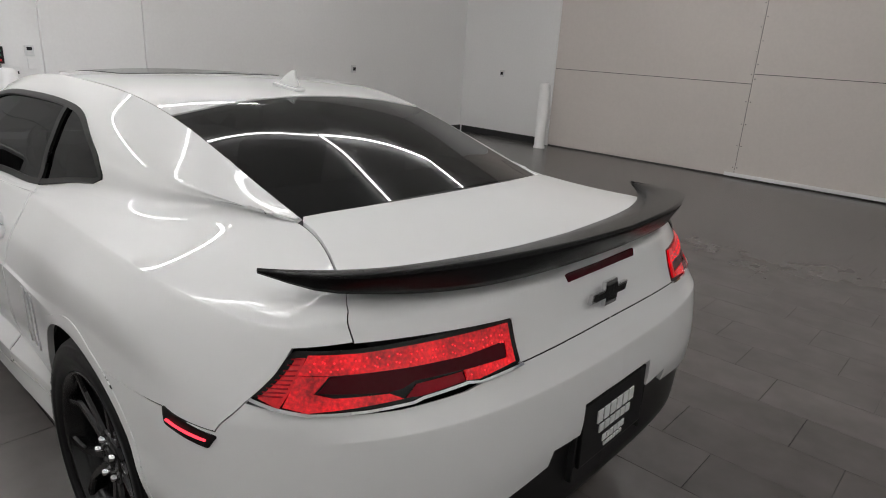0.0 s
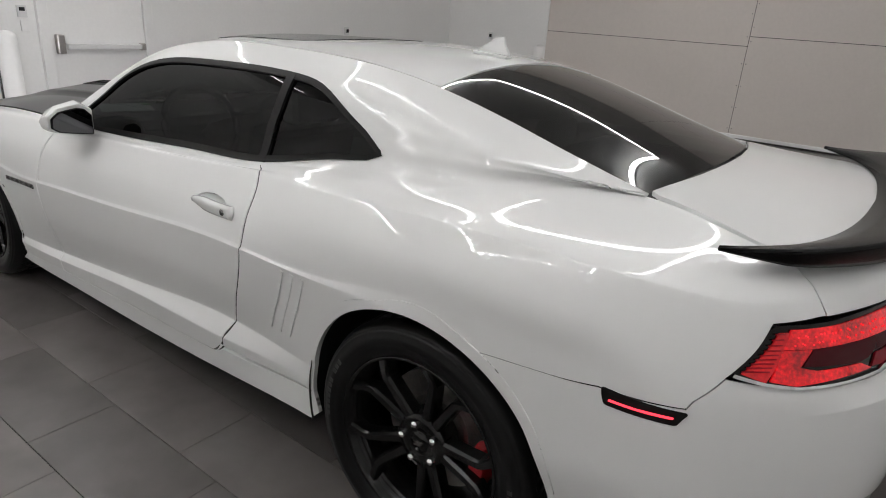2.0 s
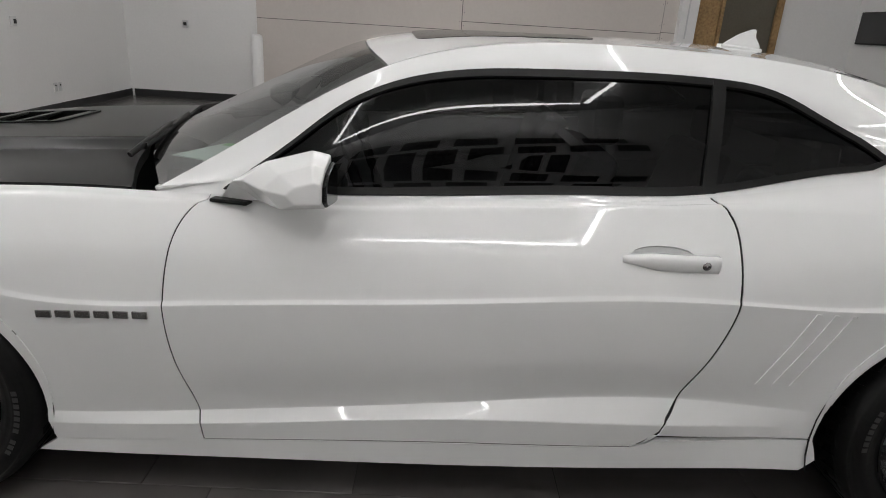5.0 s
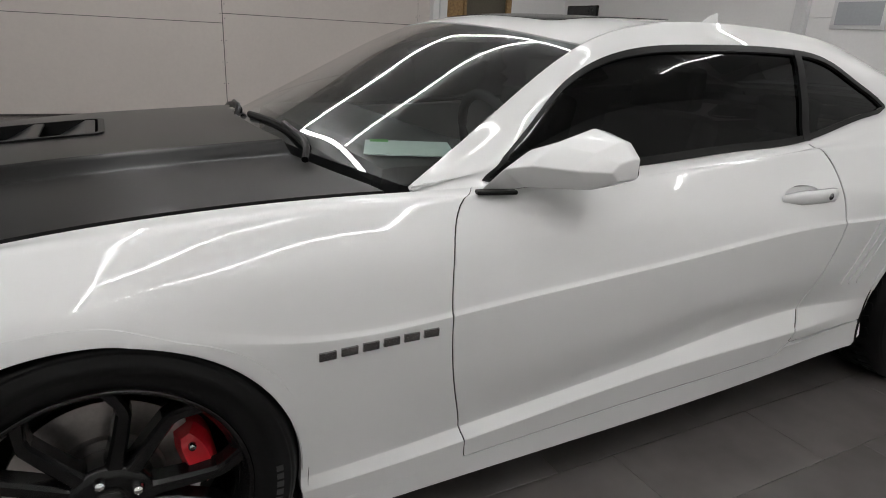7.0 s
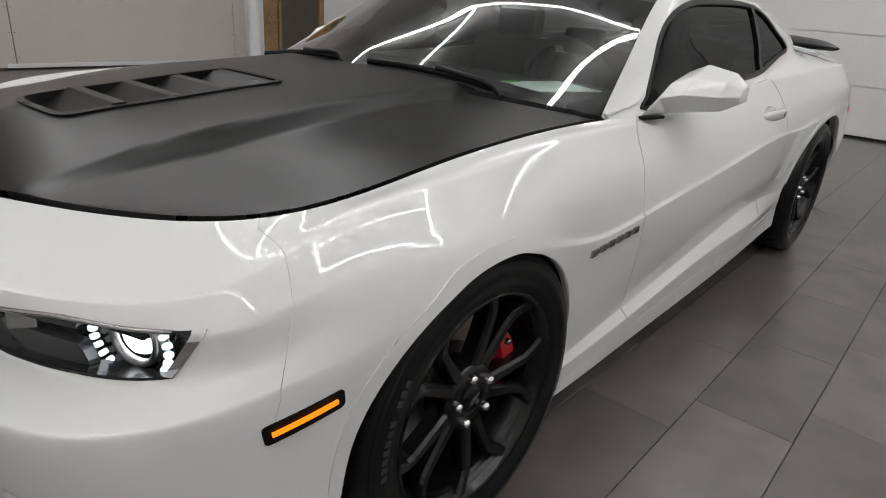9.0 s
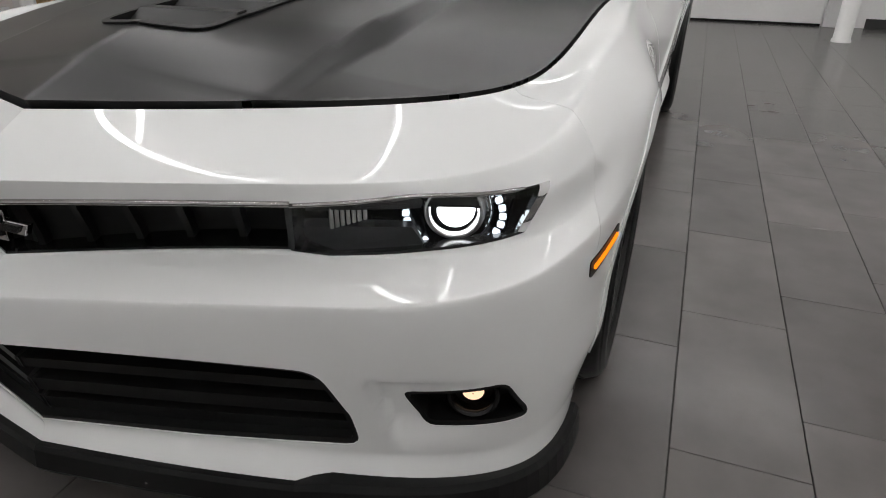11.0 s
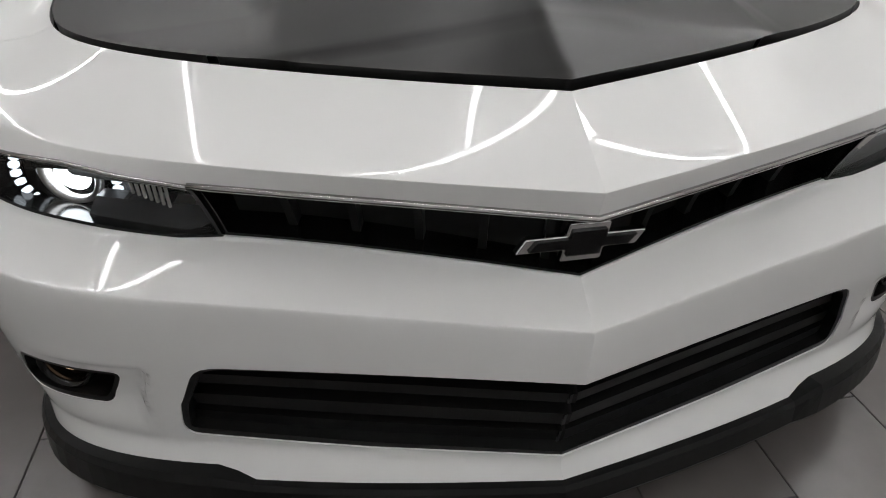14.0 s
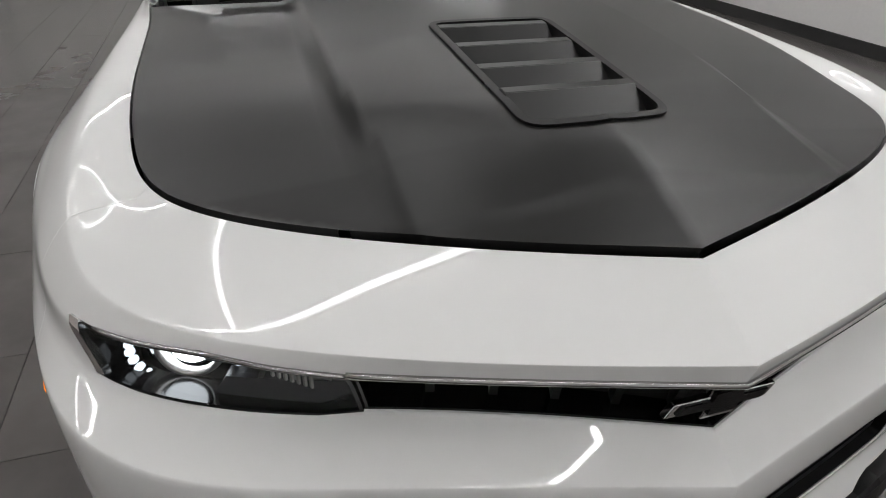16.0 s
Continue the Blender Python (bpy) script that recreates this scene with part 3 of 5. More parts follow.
CREASE_TOP = [(-2.432, 0, 0.832), (-2.417, 0.4, 0.836), (-2.278, 0.765, 0.822), (-2.07, 0.9, 0.79), (-1.85, 0.935, 0.79), (-1.43, 0.95, 0.8), (-1, 0.924, 0.737), (-0.6, 0.923, 0.740),
        (0, 0.923, 0.702), (0.65, 0.923, 0.660), (1.05, 0.929, 0.657), (1.43, 0.958, 0.745), (1.75, 0.940, 0.7), (2.044, 0.830, 0.63), (2.19, 0.485, 0.605), (2.335, 0, 0.582)]
FLANK = [(-2.385, 0, 0.9), (-2.38, 0.4, 0.91), (-2.235, 0.755, 0.9), (-2.06, 0.87, 0.88), (-1.85, 0.92, 0.89), (-1.43, 0.932, 0.9), (-1, 0.9, 0.855), (-0.6, 0.885, 0.83),
        (0, 0.887, 0.805), (0.65, 0.887, 0.79), (1.05, 0.9, 0.785), (1.43, 0.918, 0.805), (1.75, 0.905, 0.775), (2.01, 0.835, 0.705), (2.215, 0.49, 0.7), (2.354, 0, 0.685)]
SHOULDER = [(-2.35, 0, 1), (-2.345, 0.4, 1.005), (-2.19, 0.74, 0.985), (-2.06, 0.82, 0.975), (-1.85, 0.862, 0.985), (-1.43, 0.868, 0.985), (-1, 0.838, 0.955), (-0.6, 0.815, 0.935),
        (0, 0.825, 0.895), (0.65, 0.83, 0.875), (1.05, 0.84, 0.875), (1.43, 0.855, 0.86), (1.75, 0.85, 0.83), (1.998, 0.799, 0.752), (2.218, 0.482, 0.737), (2.364, 0, 0.727)]
TOP_EDGE = [(-2.26, 0, 1.045), (-2.245, .40, 1.045), (-2.14, .64, 1.04), (-2.02, .60, 1.045), (-1.80, .535, 1.066), (-1.43, .70, 1.045), (-1.05, .762, 1.02), (-.6, .785, .957),
            (0, .80, .925), (.65, .805, .902), (1.0, .776, .893), (1.43, .778, .868), (1.69, .765, .832), (1.90, .69, .815), (2.085, .397, .808), (2.226, 0, .802)]
RAIL = [(-1.80, .525, 1.068), (-1.6, .595, 1.10), (-1.4, .628, 1.143), (-1.15, .642, 1.19), (-.9, .646, 1.228), (-.6, .646, 1.25), (-.2, .645, 1.25), (.2, .672, 1.19), (.45, .722, 1.06), (.65, .765, .947), (.776, .778, .902)]


def run_out(a, b, d):
    """A place d beyond b on the way from a to b."""
    a, b = np.array(a, float), np.array(b, float)
    return tuple(b + (b - a) / np.linalg.norm(b - a) * d)


# above the shoulder the flank runs on into the cabin side
RUN_OUT = [run_out(a, b, .10) for a, b in zip(SHOULDER, TOP_EDGE)]
for k, up in ((4, (-1.80, .50, 1.09)), (5, (-1.43, .635, 1.115)), (6, (-1.05, .715, 1.10)), (7, (-.6, .745, 1.05)), (8, (0, .758, 1.015)), (9, (.65, .775, .985))):
    RUN_OUT[k] = up
BODY = Skin([SILL, DOOR_FOOT, LEDGE, LOW_CREASE, WAIST, CREASE, CREASE_TOP, FLANK, SHOULDER, TOP_EDGE, RUN_OUT], [0, .13, .17, .21, .35, .52, .56, .68, .77, .90, 1.0], mirrored=True, side=-1, tail=1,
            ease=[[1] * 16, [.4] * 16, [1] * 6 + [.6] + [.15] * 4 + [1] * 5, [1] * 5 + [.6] + [.15] * 6 + [.6] * 2 + [.4] * 2, [1] * 13 + [.6, .3, .3], [.15] * 3 + [.4, .6, .7] + [.15] * 5 + [.6, .5] + [.2, .08, .08],
                  [.4] * 3 + [.7, .8] + [.5] * 6 + [1] * 2 + [.5, .2, .2], [1] * 13 + [.4, .15, .15], [.6] * 3 + [.3, .25, .25, .4] + [.7] * 6 + [.35, .1, .1], [1] * 16, [1] * 16])
U_END, V_TOP = BODY.u1, BODY.v1
DENT_TOP, DENT_FOOT = BODY.near([(2.235, .603, .425), (2.199, .640, .262)])


def soft_step(v):
    v = np.clip(v, 0, 1)
    return v * v * (3 - 2 * v)


def fog_dent(u, v):
    """The hollow round each fog lamp: a sharp inner wall that runs out towards the corner."""
    h = (v - DENT_FOOT[1]) / (DENT_TOP[1] - DENT_FOOT[1])
    d = DENT_FOOT[0] + (DENT_TOP[0] - DENT_FOOT[0]) * h - u
    return .020 * soft_step(d / .016) * np.clip(1 - d / .22, 0, 1) * soft_step(h / .35) * soft_step((1.02 - h) / .10)


BODY.dent, BODY.push = fog_dent, np.array([-.94, -.32, 0])


def body_u(x):
    """Station of a place along the car's side."""
    us = np.linspace(BODY.u0, BODY.u1, 800)
    xs = BODY.rows[9](us)[:, 0]
    return float(np.interp(x, np.maximum.accumulate(xs), us))


XS = [-1.80, -1.6, -1.4, -1.15, -.9, -.6, -.2, .2, .45, .65, .776]
BELT = [tuple(BODY.rows[9](np.array([body_u(x)]))[0]) for x in XS]
BELT[-1] = (.776, .785, .899)
GUTTER = [(-1.80, .517, 1.072), (-1.6, .52, 1.127), (-1.4, .524, 1.187), (-1.15, .532, 1.252), (-.9, .545, 1.293), (-.6, .56, 1.31), (-.2, .578, 1.308), (.21, .625, 1.228), (.45, .686, 1.103), (.65, .738, .98), (.776, .771, .906)]
MID = [tuple(0.5 * (np.array(b) + np.array(r)) + np.array([0, .008, .004])) for b, r in zip(BELT, RAIL)]
UNDER_BELT = [tuple(b - (b - a) / np.linalg.norm(b - a) * .10) for a, b in ((np.array(BODY.rows[8](np.array([body_u(x)]))[0]), np.array(p)) for x, p in zip(XS, BELT))]
CABIN_SIDE = Skin([UNDER_BELT, BELT, MID, RAIL, GUTTER], [-.10, 0, .16, .32, .42], side=-1, lead=1)
CENTRE = [(-1.87, 0, 1.105), (-1.65, 0, 1.172), (-1.43, 0, 1.237), (-1.13, 0, 1.302), (-.9, 0, 1.322), (-.6, 0, 1.332), (-.2, 0, 1.325), (.33, 0, 1.277), (.62, 0, 1.147), (.84, 0, 1.037), (1.0, 0, .955)]
HALF = [tuple(np.array(g) * [.27, .52, .27] + np.array(c) * [.73, .48, .73]) for g, c in zip(GUTTER, CENTRE)]
OTHER = np.array([1, -1, 1])
GLASSHOUSE = Skin([GUTTER, HALF, CENTRE, [tuple(np.array(p) * OTHER) for p in HALF], [tuple(np.array(p) * OTHER) for p in GUTTER]], [0, .3, .6, .9, 1.2], side=-1)


class Cap(Skin):
    """A skin given as a height over the ground plan (u along the car, v across it)."""

    def __init__(self, height):
        self.lines = None
        self.height, self.side, self.u0, self.u1, self.v0, self.v1 = height, 1, -9.0, 9.0, -2.0, 2.0

    def at(self, uv):
        uv = np.asarray(uv, float)
        return np.stack([uv[:, 0], uv[:, 1], self.height(uv[:, 0], uv[:, 1])], 1)


HOOD_SIDE = Line([.75, .83, 1.1, 1.43, 1.69, 1.90, 2.085, 2.23], [[.906], [.902], [.888], [.868], [.834], [.816], [.807], [.80]])
HOOD_MID = Line([.75, .98, 1.2, 1.43, 1.7, 1.93, 2.08, 2.23], [[.948], [.937], [.924], [.909], [.887], [.862], [.836], [.803]])


def crowned(x, y):
    """Crowned bonnet with a raised middle, a sharp ridge each side and a keel towards the nose."""
    far = soft_step((x - 1.45) / .5)
    a = np.abs(y)
    xe = x + (.355 * np.minimum(a, .4) + .62 * np.maximum(a - .4, 0)) * far
    e, c = HOOD_SIDE(xe)[:, 0], HOOD_MID(xe)[:, 0]
    z = e + (c - e) * (1 - np.clip(a / .78, 0, 1) ** 2)
    s = np.clip((.445 - .03 * soft_step((x - 1.6) / .5) - a) / .05, 0, 1)
    fade = soft_step((2.26 - xe) / .42)
    peak = .012 * np.clip(1 - a / .42, 0, 1) ** 1.4 * soft_step((x - 1.6) / .5) * soft_step((2.26 - xe) / .3)
    return z + peak + (.003 + .027 * fade) * s ** 1.5


RIM = BODY.rows[9](np.linspace(body_u(.80), BODY.u1, 120))
RIM_LIFT = RIM[:, 2] + .005 - crowned(RIM[:, 0], RIM[:, 1])


def hood_height(x, y):
    """The crowned bonnet, its rim brought up to the wings and the nose."""
    k = np.clip(np.abs(y) / np.maximum(np.interp(x, RIM[:, 0], RIM[:, 1]), .02), 0, 1)
    nose = soft_step((x - 1.75) / .47)
    return crowned(x, y) + np.interp(x, RIM[:, 0], RIM_LIFT) * (1 - (1 - k ** 2) * (1 - nose)) + .006 * nose


DECK_SIDE = Line([-2.3, -2.26, -2.14, -2.02, -1.8, -1.7], [[1.044], [1.044], [1.044], [1.0485], [1.066], [1.075]])


def deck_height(x, y):
    t = np.clip((x + 2.27) / .45, 0, 1)
    c = 1.047 + .056 * t * (1.25 - .25 * t)
    s = DECK_SIDE(x)[:, 0]
    return s + (c - s) * (1 - np.clip(np.abs(y) / .64, 0, 1) ** 2)


HOOD, DECK = Cap(hood_height), Cap(deck_height)

# ---- the car ----
car = thing("car", "white two-door sports coupe with matte black bonnet and black rear spoiler", "car")


def ring(cx, cz, r, a0, a1, y, n=64):
    return [(cx + r * math.cos(radians(a0 + (a1 - a0) * i / n)), y, cz + r * math.sin(radians(a0 + (a1 - a0) * i / n))) for i in range(n + 1)]


def on_body(points):
    return BODY.near(points)


GAP = 0.0032
DOOR_REAR = smooth_line([(-.636, .775, .962), (-.684, .83, .92), (-.70, .89, .84), (-.703, .92, .72), (-.668, .90, .583), (-.613, .90, .441), (-.553, .885, .328), (-.50, .88, .29)], 5)
DOOR_FRONT = smooth_line([(.66, .87, .24), (.675, .90, .335), (.705, .895, .45), (.728, .92, .65), (.716, .90, .77), (.68, .85, .87), (.632, .807, .903)], 5)
REAR_ARCH = ring(-1.42, .335, .415, 196, -4, .94)      # from behind the wheel, over it, to the sill
FRONT_ARCH = ring(1.452, .33, .385, 187, -14, .94)     # from the sill over the wheel to the bumper
door_rear, door_front = on_body(DOOR_REAR), on_body(DOOR_FRONT)
rear_arch, front_arch = on_body(REAR_ARCH), on_body(FRONT_ARCH)


def top_run(u_a, u_b, n=30):
    return np.stack([np.linspace(u_a, u_b, n), np.full(n, V_TOP)], 1)


def bottom_run(u_a, u_b, n=30):
    return np.stack([np.linspace(u_a, u_b, n), np.zeros(n)], 1)


def body_panel(name, outline, holes=(), label="", mat=WHITE_CAR, lift=0.0, step=0.014, gap=GAP, both=False, edge=.014):
    o = shrink(np.asarray(outline), gap) if gap else np.asarray(outline)
    o = np.where((np.asarray(outline)[:, 1:] > V_TOP - 1e-6) & [[False, True]], np.asarray(outline), o)
    if both:
        return skin_part(name, skin_mesh(BODY, o, holes, step, lift, edge, both=True), mat, car, label)
    left = skin_part(name, skin_mesh(BODY, o, holes, step, lift, edge), mat, car, label)
    skin_part(name, skin_mesh(BODY, o, holes, step, lift, edge, mirror=True), mat, car, label)
    return left


# door: foot line forward, front cut up, belt back, rear cut down
foot = on_body(np.linspace((-.50, .88, .29), (.66, .87, .24), 16))
belt = top_run(door_front[-1, 0], door_rear[0, 0])
CUP = on_body([(-.505 + .082 * math.cos(a), .885, .828 + .036 * math.sin(a)) for a in np.linspace(0, 2 * math.pi, 24)[:-1]])
body_panel("door", np.concatenate([foot, door_front, belt[1:-1], door_rear[:-1]]), [CUP])

# rear quarter: from the door's rear cut, over the arch, to the tail lamp
SEAM_R = [(-1.548, .95, .729), (-1.717, .95, .741), (-1.896, .93, .757), (-2.063, .897, .765)]
LAMP_OUT, LAMP_OUT_TOP, LAMP_IN_TOP, LAMP_IN_LOW = (-2.116, .87, .839), (-2.166, .80, .946), (-2.365, .384, .962), (-2.398, .382, .868)
seam_r = on_body(SEAM_R)
lamp = on_body([LAMP_OUT, LAMP_OUT_TOP, (-2.249, .715, .965), LAMP_IN_TOP, LAMP_IN_LOW, (-2.385, .45, .862), (-2.365, .53, .842), (-2.31, .66, .829), (-2.22, .78, .827)])
arch_top = [q for q in rear_arch if q[0] > seam_r[0, 0]]
deck_cut = on_body([(-2.249, .715, .969), (-2.20, .69, 1.01)])
LID_U = on_body([(-2.14, .64, 1.04)])[0, 0]
quarter = np.concatenate([door_rear, on_body([(-.553, .885, .328), (-.99, .882, .328)]), np.array(arch_top[::-1]), seam_r, lamp[:3],
                          deck_cut[1:], top_run(LID_U, door_rear[0, 0])[:-1]])
body_panel("quarter_panel", quarter)

# sill
sill_top = np.concatenate([on_body([(-1.03, .88, .26), (-1.005, .882, .325)]), on_body([(-.553, .885, .322)]), foot, on_body([(1.06, .885, .215)])])
body_panel("sill", np.concatenate([bottom_run(body_u(1.075), body_u(-1.04)), sill_top]))

# front wing
SEAM_F = [(1.768, .945, .552), (1.83, .935, .548), (1.945, .905, .556)] + [tuple(p) for p in smooth_line([(1.947, .905, .575), (1.922, .905, .65), (1.898, .897, .74), (1.886, .875, .79), (1.872, .83, .815), (1.86, .75, .826)], 4)]
seam_f = on_body(SEAM_F)
seam_f = np.concatenate([seam_f, [[seam_f[-1, 0], V_TOP]]])
arch_w = np.array([q for q in front_arch if BODY.at(q[None])[0, 2] > .215 and q[0] < seam_f[0, 0]])
body_panel("front_wing", np.concatenate([door_front[::-1], on_body([(.66, .87, .238), (1.06, .885, .215)]), arch_w, seam_f, top_run(seam_f[-1, 0], door_front[-1, 0])[1:-1]]), gap=.0007)

# front bumper with lamp, grille and fog lamp openings
HEAD = [(2.206, .491, .705), (2.12, .66, .712), (2.005, .84, .719), (2.027, .795, .630), (2.08, .66, .600), (2.145, .524, .583), (2.186, .469, .612)]
FOG = [(2.171, .652, .398), (2.125, .815, .407), (2.07, .842, .307), (2.144, .680, .310)]
head, fog = on_body(HEAD), on_body(FOG)
low_grille = on_body([(2.372, 0, .254), (2.305, .30, .256), (2.217, .592, .266), (2.233, .58, .34), (2.259, .536, .438), (2.33, .30, .442), (2.40, 0, .446)])
low_grille[0, 0] = low_grille[-1, 0] = U_END
grille_rim = rounded(low_grille, .035, 4)
grille_rim = np.concatenate([low_grille[:2], grille_rim[10:15], low_grille[3:4], grille_rim[20:25], low_grille[5:]])
mid_grille = on_body([(2.335, 0, .584), (2.186, .469, .612)])
mid_grille[0, 0] = U_END
arch_b = np.array([q for q in front_arch if q[0] > seam_f[0, 0]])
chrome_top = on_body([(2.206, .491, .705), (2.354, 0, .687)])
chrome_top[-1, 0] = U_END
nose = np.concatenate([seam_f[::-1], arch_b, bottom_run(arch_b[-1, 0] + .02, U_END), grille_rim, mid_grille[:1], mid_grille[1:], head[5:2:-1], head[2:0:-1], chrome_top,
                       np.array([[U_END, V_TOP]]), top_run(U_END, seam_f[-1, 0])[1:-1]])
body_panel("front_bumper", nose, [rounded(fog, .02)], "white moulded front bumper", both=True, gap=0.0)

# rear bumper and boot lid
trunk_low = on_body([(-2.398, .382, .868), (-2.405, .2, .868), (-2.407, 0, .868)])
trunk_low[-1, 0] = 0
plate_cut = on_body([(-2.47, 0, .708), (-2.47, .174, .708), (-2.47, .178, .622), (-2.46, .295, .635), (-2.46, .30, .59), (-2.42, .45, .575), (-2.38, .60, .565), (-2.30, .76, .585), (-2.17, .86, .53), (-2.09, .90, .45), (-2.03, .91, .36)])
plate_cut[0, 0] = 0
pocket = on_body([(-2.46, 0, .500), (-2.46, .178, .500)])
pocket[0, 0] = 0
arch_back = np.array([q for q in rear_arch if q[0] < seam_r[0, 0]])
skirt_end = on_body([(-1.81, .93, .33)])
arch_back = np.array([q for q in arch_back if BODY.at(q[None])[0, 2] > .34])
lamp_low = lamp[[0, 8, 7, 6, 5, 4]]
bumper = np.concatenate([arch_back, seam_r, lamp_low, trunk_low, plate_cut, skirt_end])
body_panel("rear_bumper", bumper, (), "white moulded rear bumper", both=True, gap=0.0)
lid = np.concatenate([trunk_low, np.array([[0, V_TOP]]), top_run(0, LID_U, 12)[1:], deck_cut[::-1], lamp[2:5]])
body_panel("boot_lid", lid, (), "white boot lid panel", both=True, gap=0.0)
body_panel("rear_diffuser", np.concatenate([bottom_run(arch_back[0, 0] + .03, 0), pocket, plate_cut[2:], skirt_end]), (), "black plastic lower bumper", BLACK, -.012, .03, 0.0, True, .0)

# cabin sides, windows
DLO_TOP = smooth_line([(.60, .80, .915), (.43, .738, 1.04), (.33, .70, 1.12), (.165, .66, 1.19), (0, .645, 1.222), (-.19, .64, 1.235), (-.41, .638, 1.24), (-.65, .64, 1.236), (-.79, .645, 1.216), (-.93, .675, 1.16), (-1.04, .70, 1.11), (-1.10, .72, 1.078)], 4)
DLO_LOW = smooth_line([(-1.108, .722, 1.064), (-1.09, .73, 1.055), (-1.0, .74, 1.036), (-.82, .75, 1.0), (-.65, .772, .97), (-.3, .785, .950), (0, .80, .935), (.38, .806, .915), (.57, .806, .908)], 4)
dlo = CABIN_SIDE.near(np.concatenate([DLO_TOP, DLO_LOW]))
cab_v = CABIN_SIDE.v1
cu = CABIN_SIDE.u1
cab_out = np.array([[0, 0], [cu, 0], [cu, cab_v], [0, cab_v]], float)
for flip in (False, True):
    skin_part("roof_pillar", skin_mesh(CABIN_SIDE, cab_out, [dlo], .014, -.002, .003, mirror=flip), WHITE_CAR, car)
    skin_part("window_trim", skin_mesh(CABIN_SIDE, dlo, [shrink(dlo, .022)], .02, .003, .02, mirror=flip), BLACK, car, "black rubber window surround")
    bp = CABIN_SIDE.near([(-.615, .77, .966), (-.650, .77, .966), (-.672, .65, 1.236), (-.638, .65, 1.236)])
    skin_part("window_pillar", skin_mesh(CABIN_SIDE, bp, (), .03, .004, .01, mirror=flip), BLACK, car, "black door post trim")
    skin_part("side_glass", skin_mesh(CABIN_SIDE, shrink(dlo, .012), (), .03, -.006, 0, mirror=flip), TINT, car, "dark tinted side glass").visible_shadow = False
gs = [float(GLASSHOUSE.near([p])[0, 0]) for p in ((-1.13, 0, 1.302), (.33, 0, 1.277))]
gu = GLASSHOUSE.u1


def box_uv(u0, u1, v0, v1):
    return np.array([[u0, v0], [u1, v0], [u1, v1], [u0, v1]], float)


skin_part("roof", skin_mesh(GLASSHOUSE, box_uv(gs[0] + .002, gs[1] - .002, .003, 1.197), (), .03, 0, .02, keep_centre=False), WHITE_CAR, car)
skin_part("rear_glass", skin_mesh(GLASSHOUSE, box_uv(0, gs[0] - .002, .004, 1.196), (), .035, -.003, 0), REARGL, car, "dark tinted rear glass").visible_shadow = False
skin_part("windshield", skin_mesh(GLASSHOUSE, box_uv(gs[1] + .002, gu, .004, 1.196), (), .035, -.003, 0), SHIELD, car, "clear windshield with reflections").visible_shadow = False
skin_part("sunroof", skin_mesh(GLASSHOUSE, rounded(box_uv(gs[1] - .66, gs[1] - .14, .22, .98), .05), (), .04, .002, .004, keep_centre=False), GLOSS_BLACK, car, "dark glass sunroof panel")

# bonnet, boot top
edge_u = np.linspace(body_u(.835), U_END, 60)
edge3 = BODY.rows[9](edge_u)
hood_edge = [(p[0], p[1]) for p in edge3]
cowl = smooth_line([(.995, 0), (.985, .2), (.945, .45), (.88, .66), (.835, .765)], 5)
hood_half = np.array([tuple(p) for p in cowl[:-1]] + hood_edge)
hood_all = np.concatenate([hood_half, (hood_half * [1, -1])[::-1][1:-1]])
VENT = rounded(np.array([(1.37, .152), (1.925, .142), (1.958, 0), (1.925, -.142), (1.37, -.152)]), .045, 5)
skin_part("bonnet", skin_mesh(HOOD, shrink(hood_all, .006), [VENT], .014, 0, .03, keep_centre=False), MATTE, car, "matte black wrapped bonnet with vent")
glass_edge = GLASSHOUSE.at(np.stack([np.zeros(21), np.linspace(0, .6, 21)], 1))
deck_rear = BODY.rows[9](np.linspace(0, body_u(-1.83), 40))
deck_half = np.concatenate([deck_rear[:, :2], glass_edge[:, :2] + [-.004, 0]])
deck_all = np.concatenate([deck_half, (deck_half * [1, -1])[::-1][1:-1]])
skin_part("boot_top", skin_mesh(DECK, shrink(deck_all, .003), (), .03, 0, .012, keep_centre=False), WHITE_CAR, car)

# dark inner shell, added to close the body and block light inside it
inner = bmesh.new()
block((4.3, 1.50, .12), (-.05, 0, .25), .02, bm=inner)
block((.95, 1.3, .4), (1.5, 0, .50), .05, bm=inner)
block((.6, 1.1, .5), (-1.9, 0, .60), .05, bm=inner)
block((.16, .70, .3), (-2.24, 0, .60), .04, bm=inner)
block((.02, .40, .26), (-2.425, 0, .60), .004, bm=inner)
for y in (.182, -.182):
    block((.045, .006, .23), (-2.43, y, .60), 0, bm=inner)
part("inner_shell", inner, DARK, car, "dark inner shell that blocks light in the body")

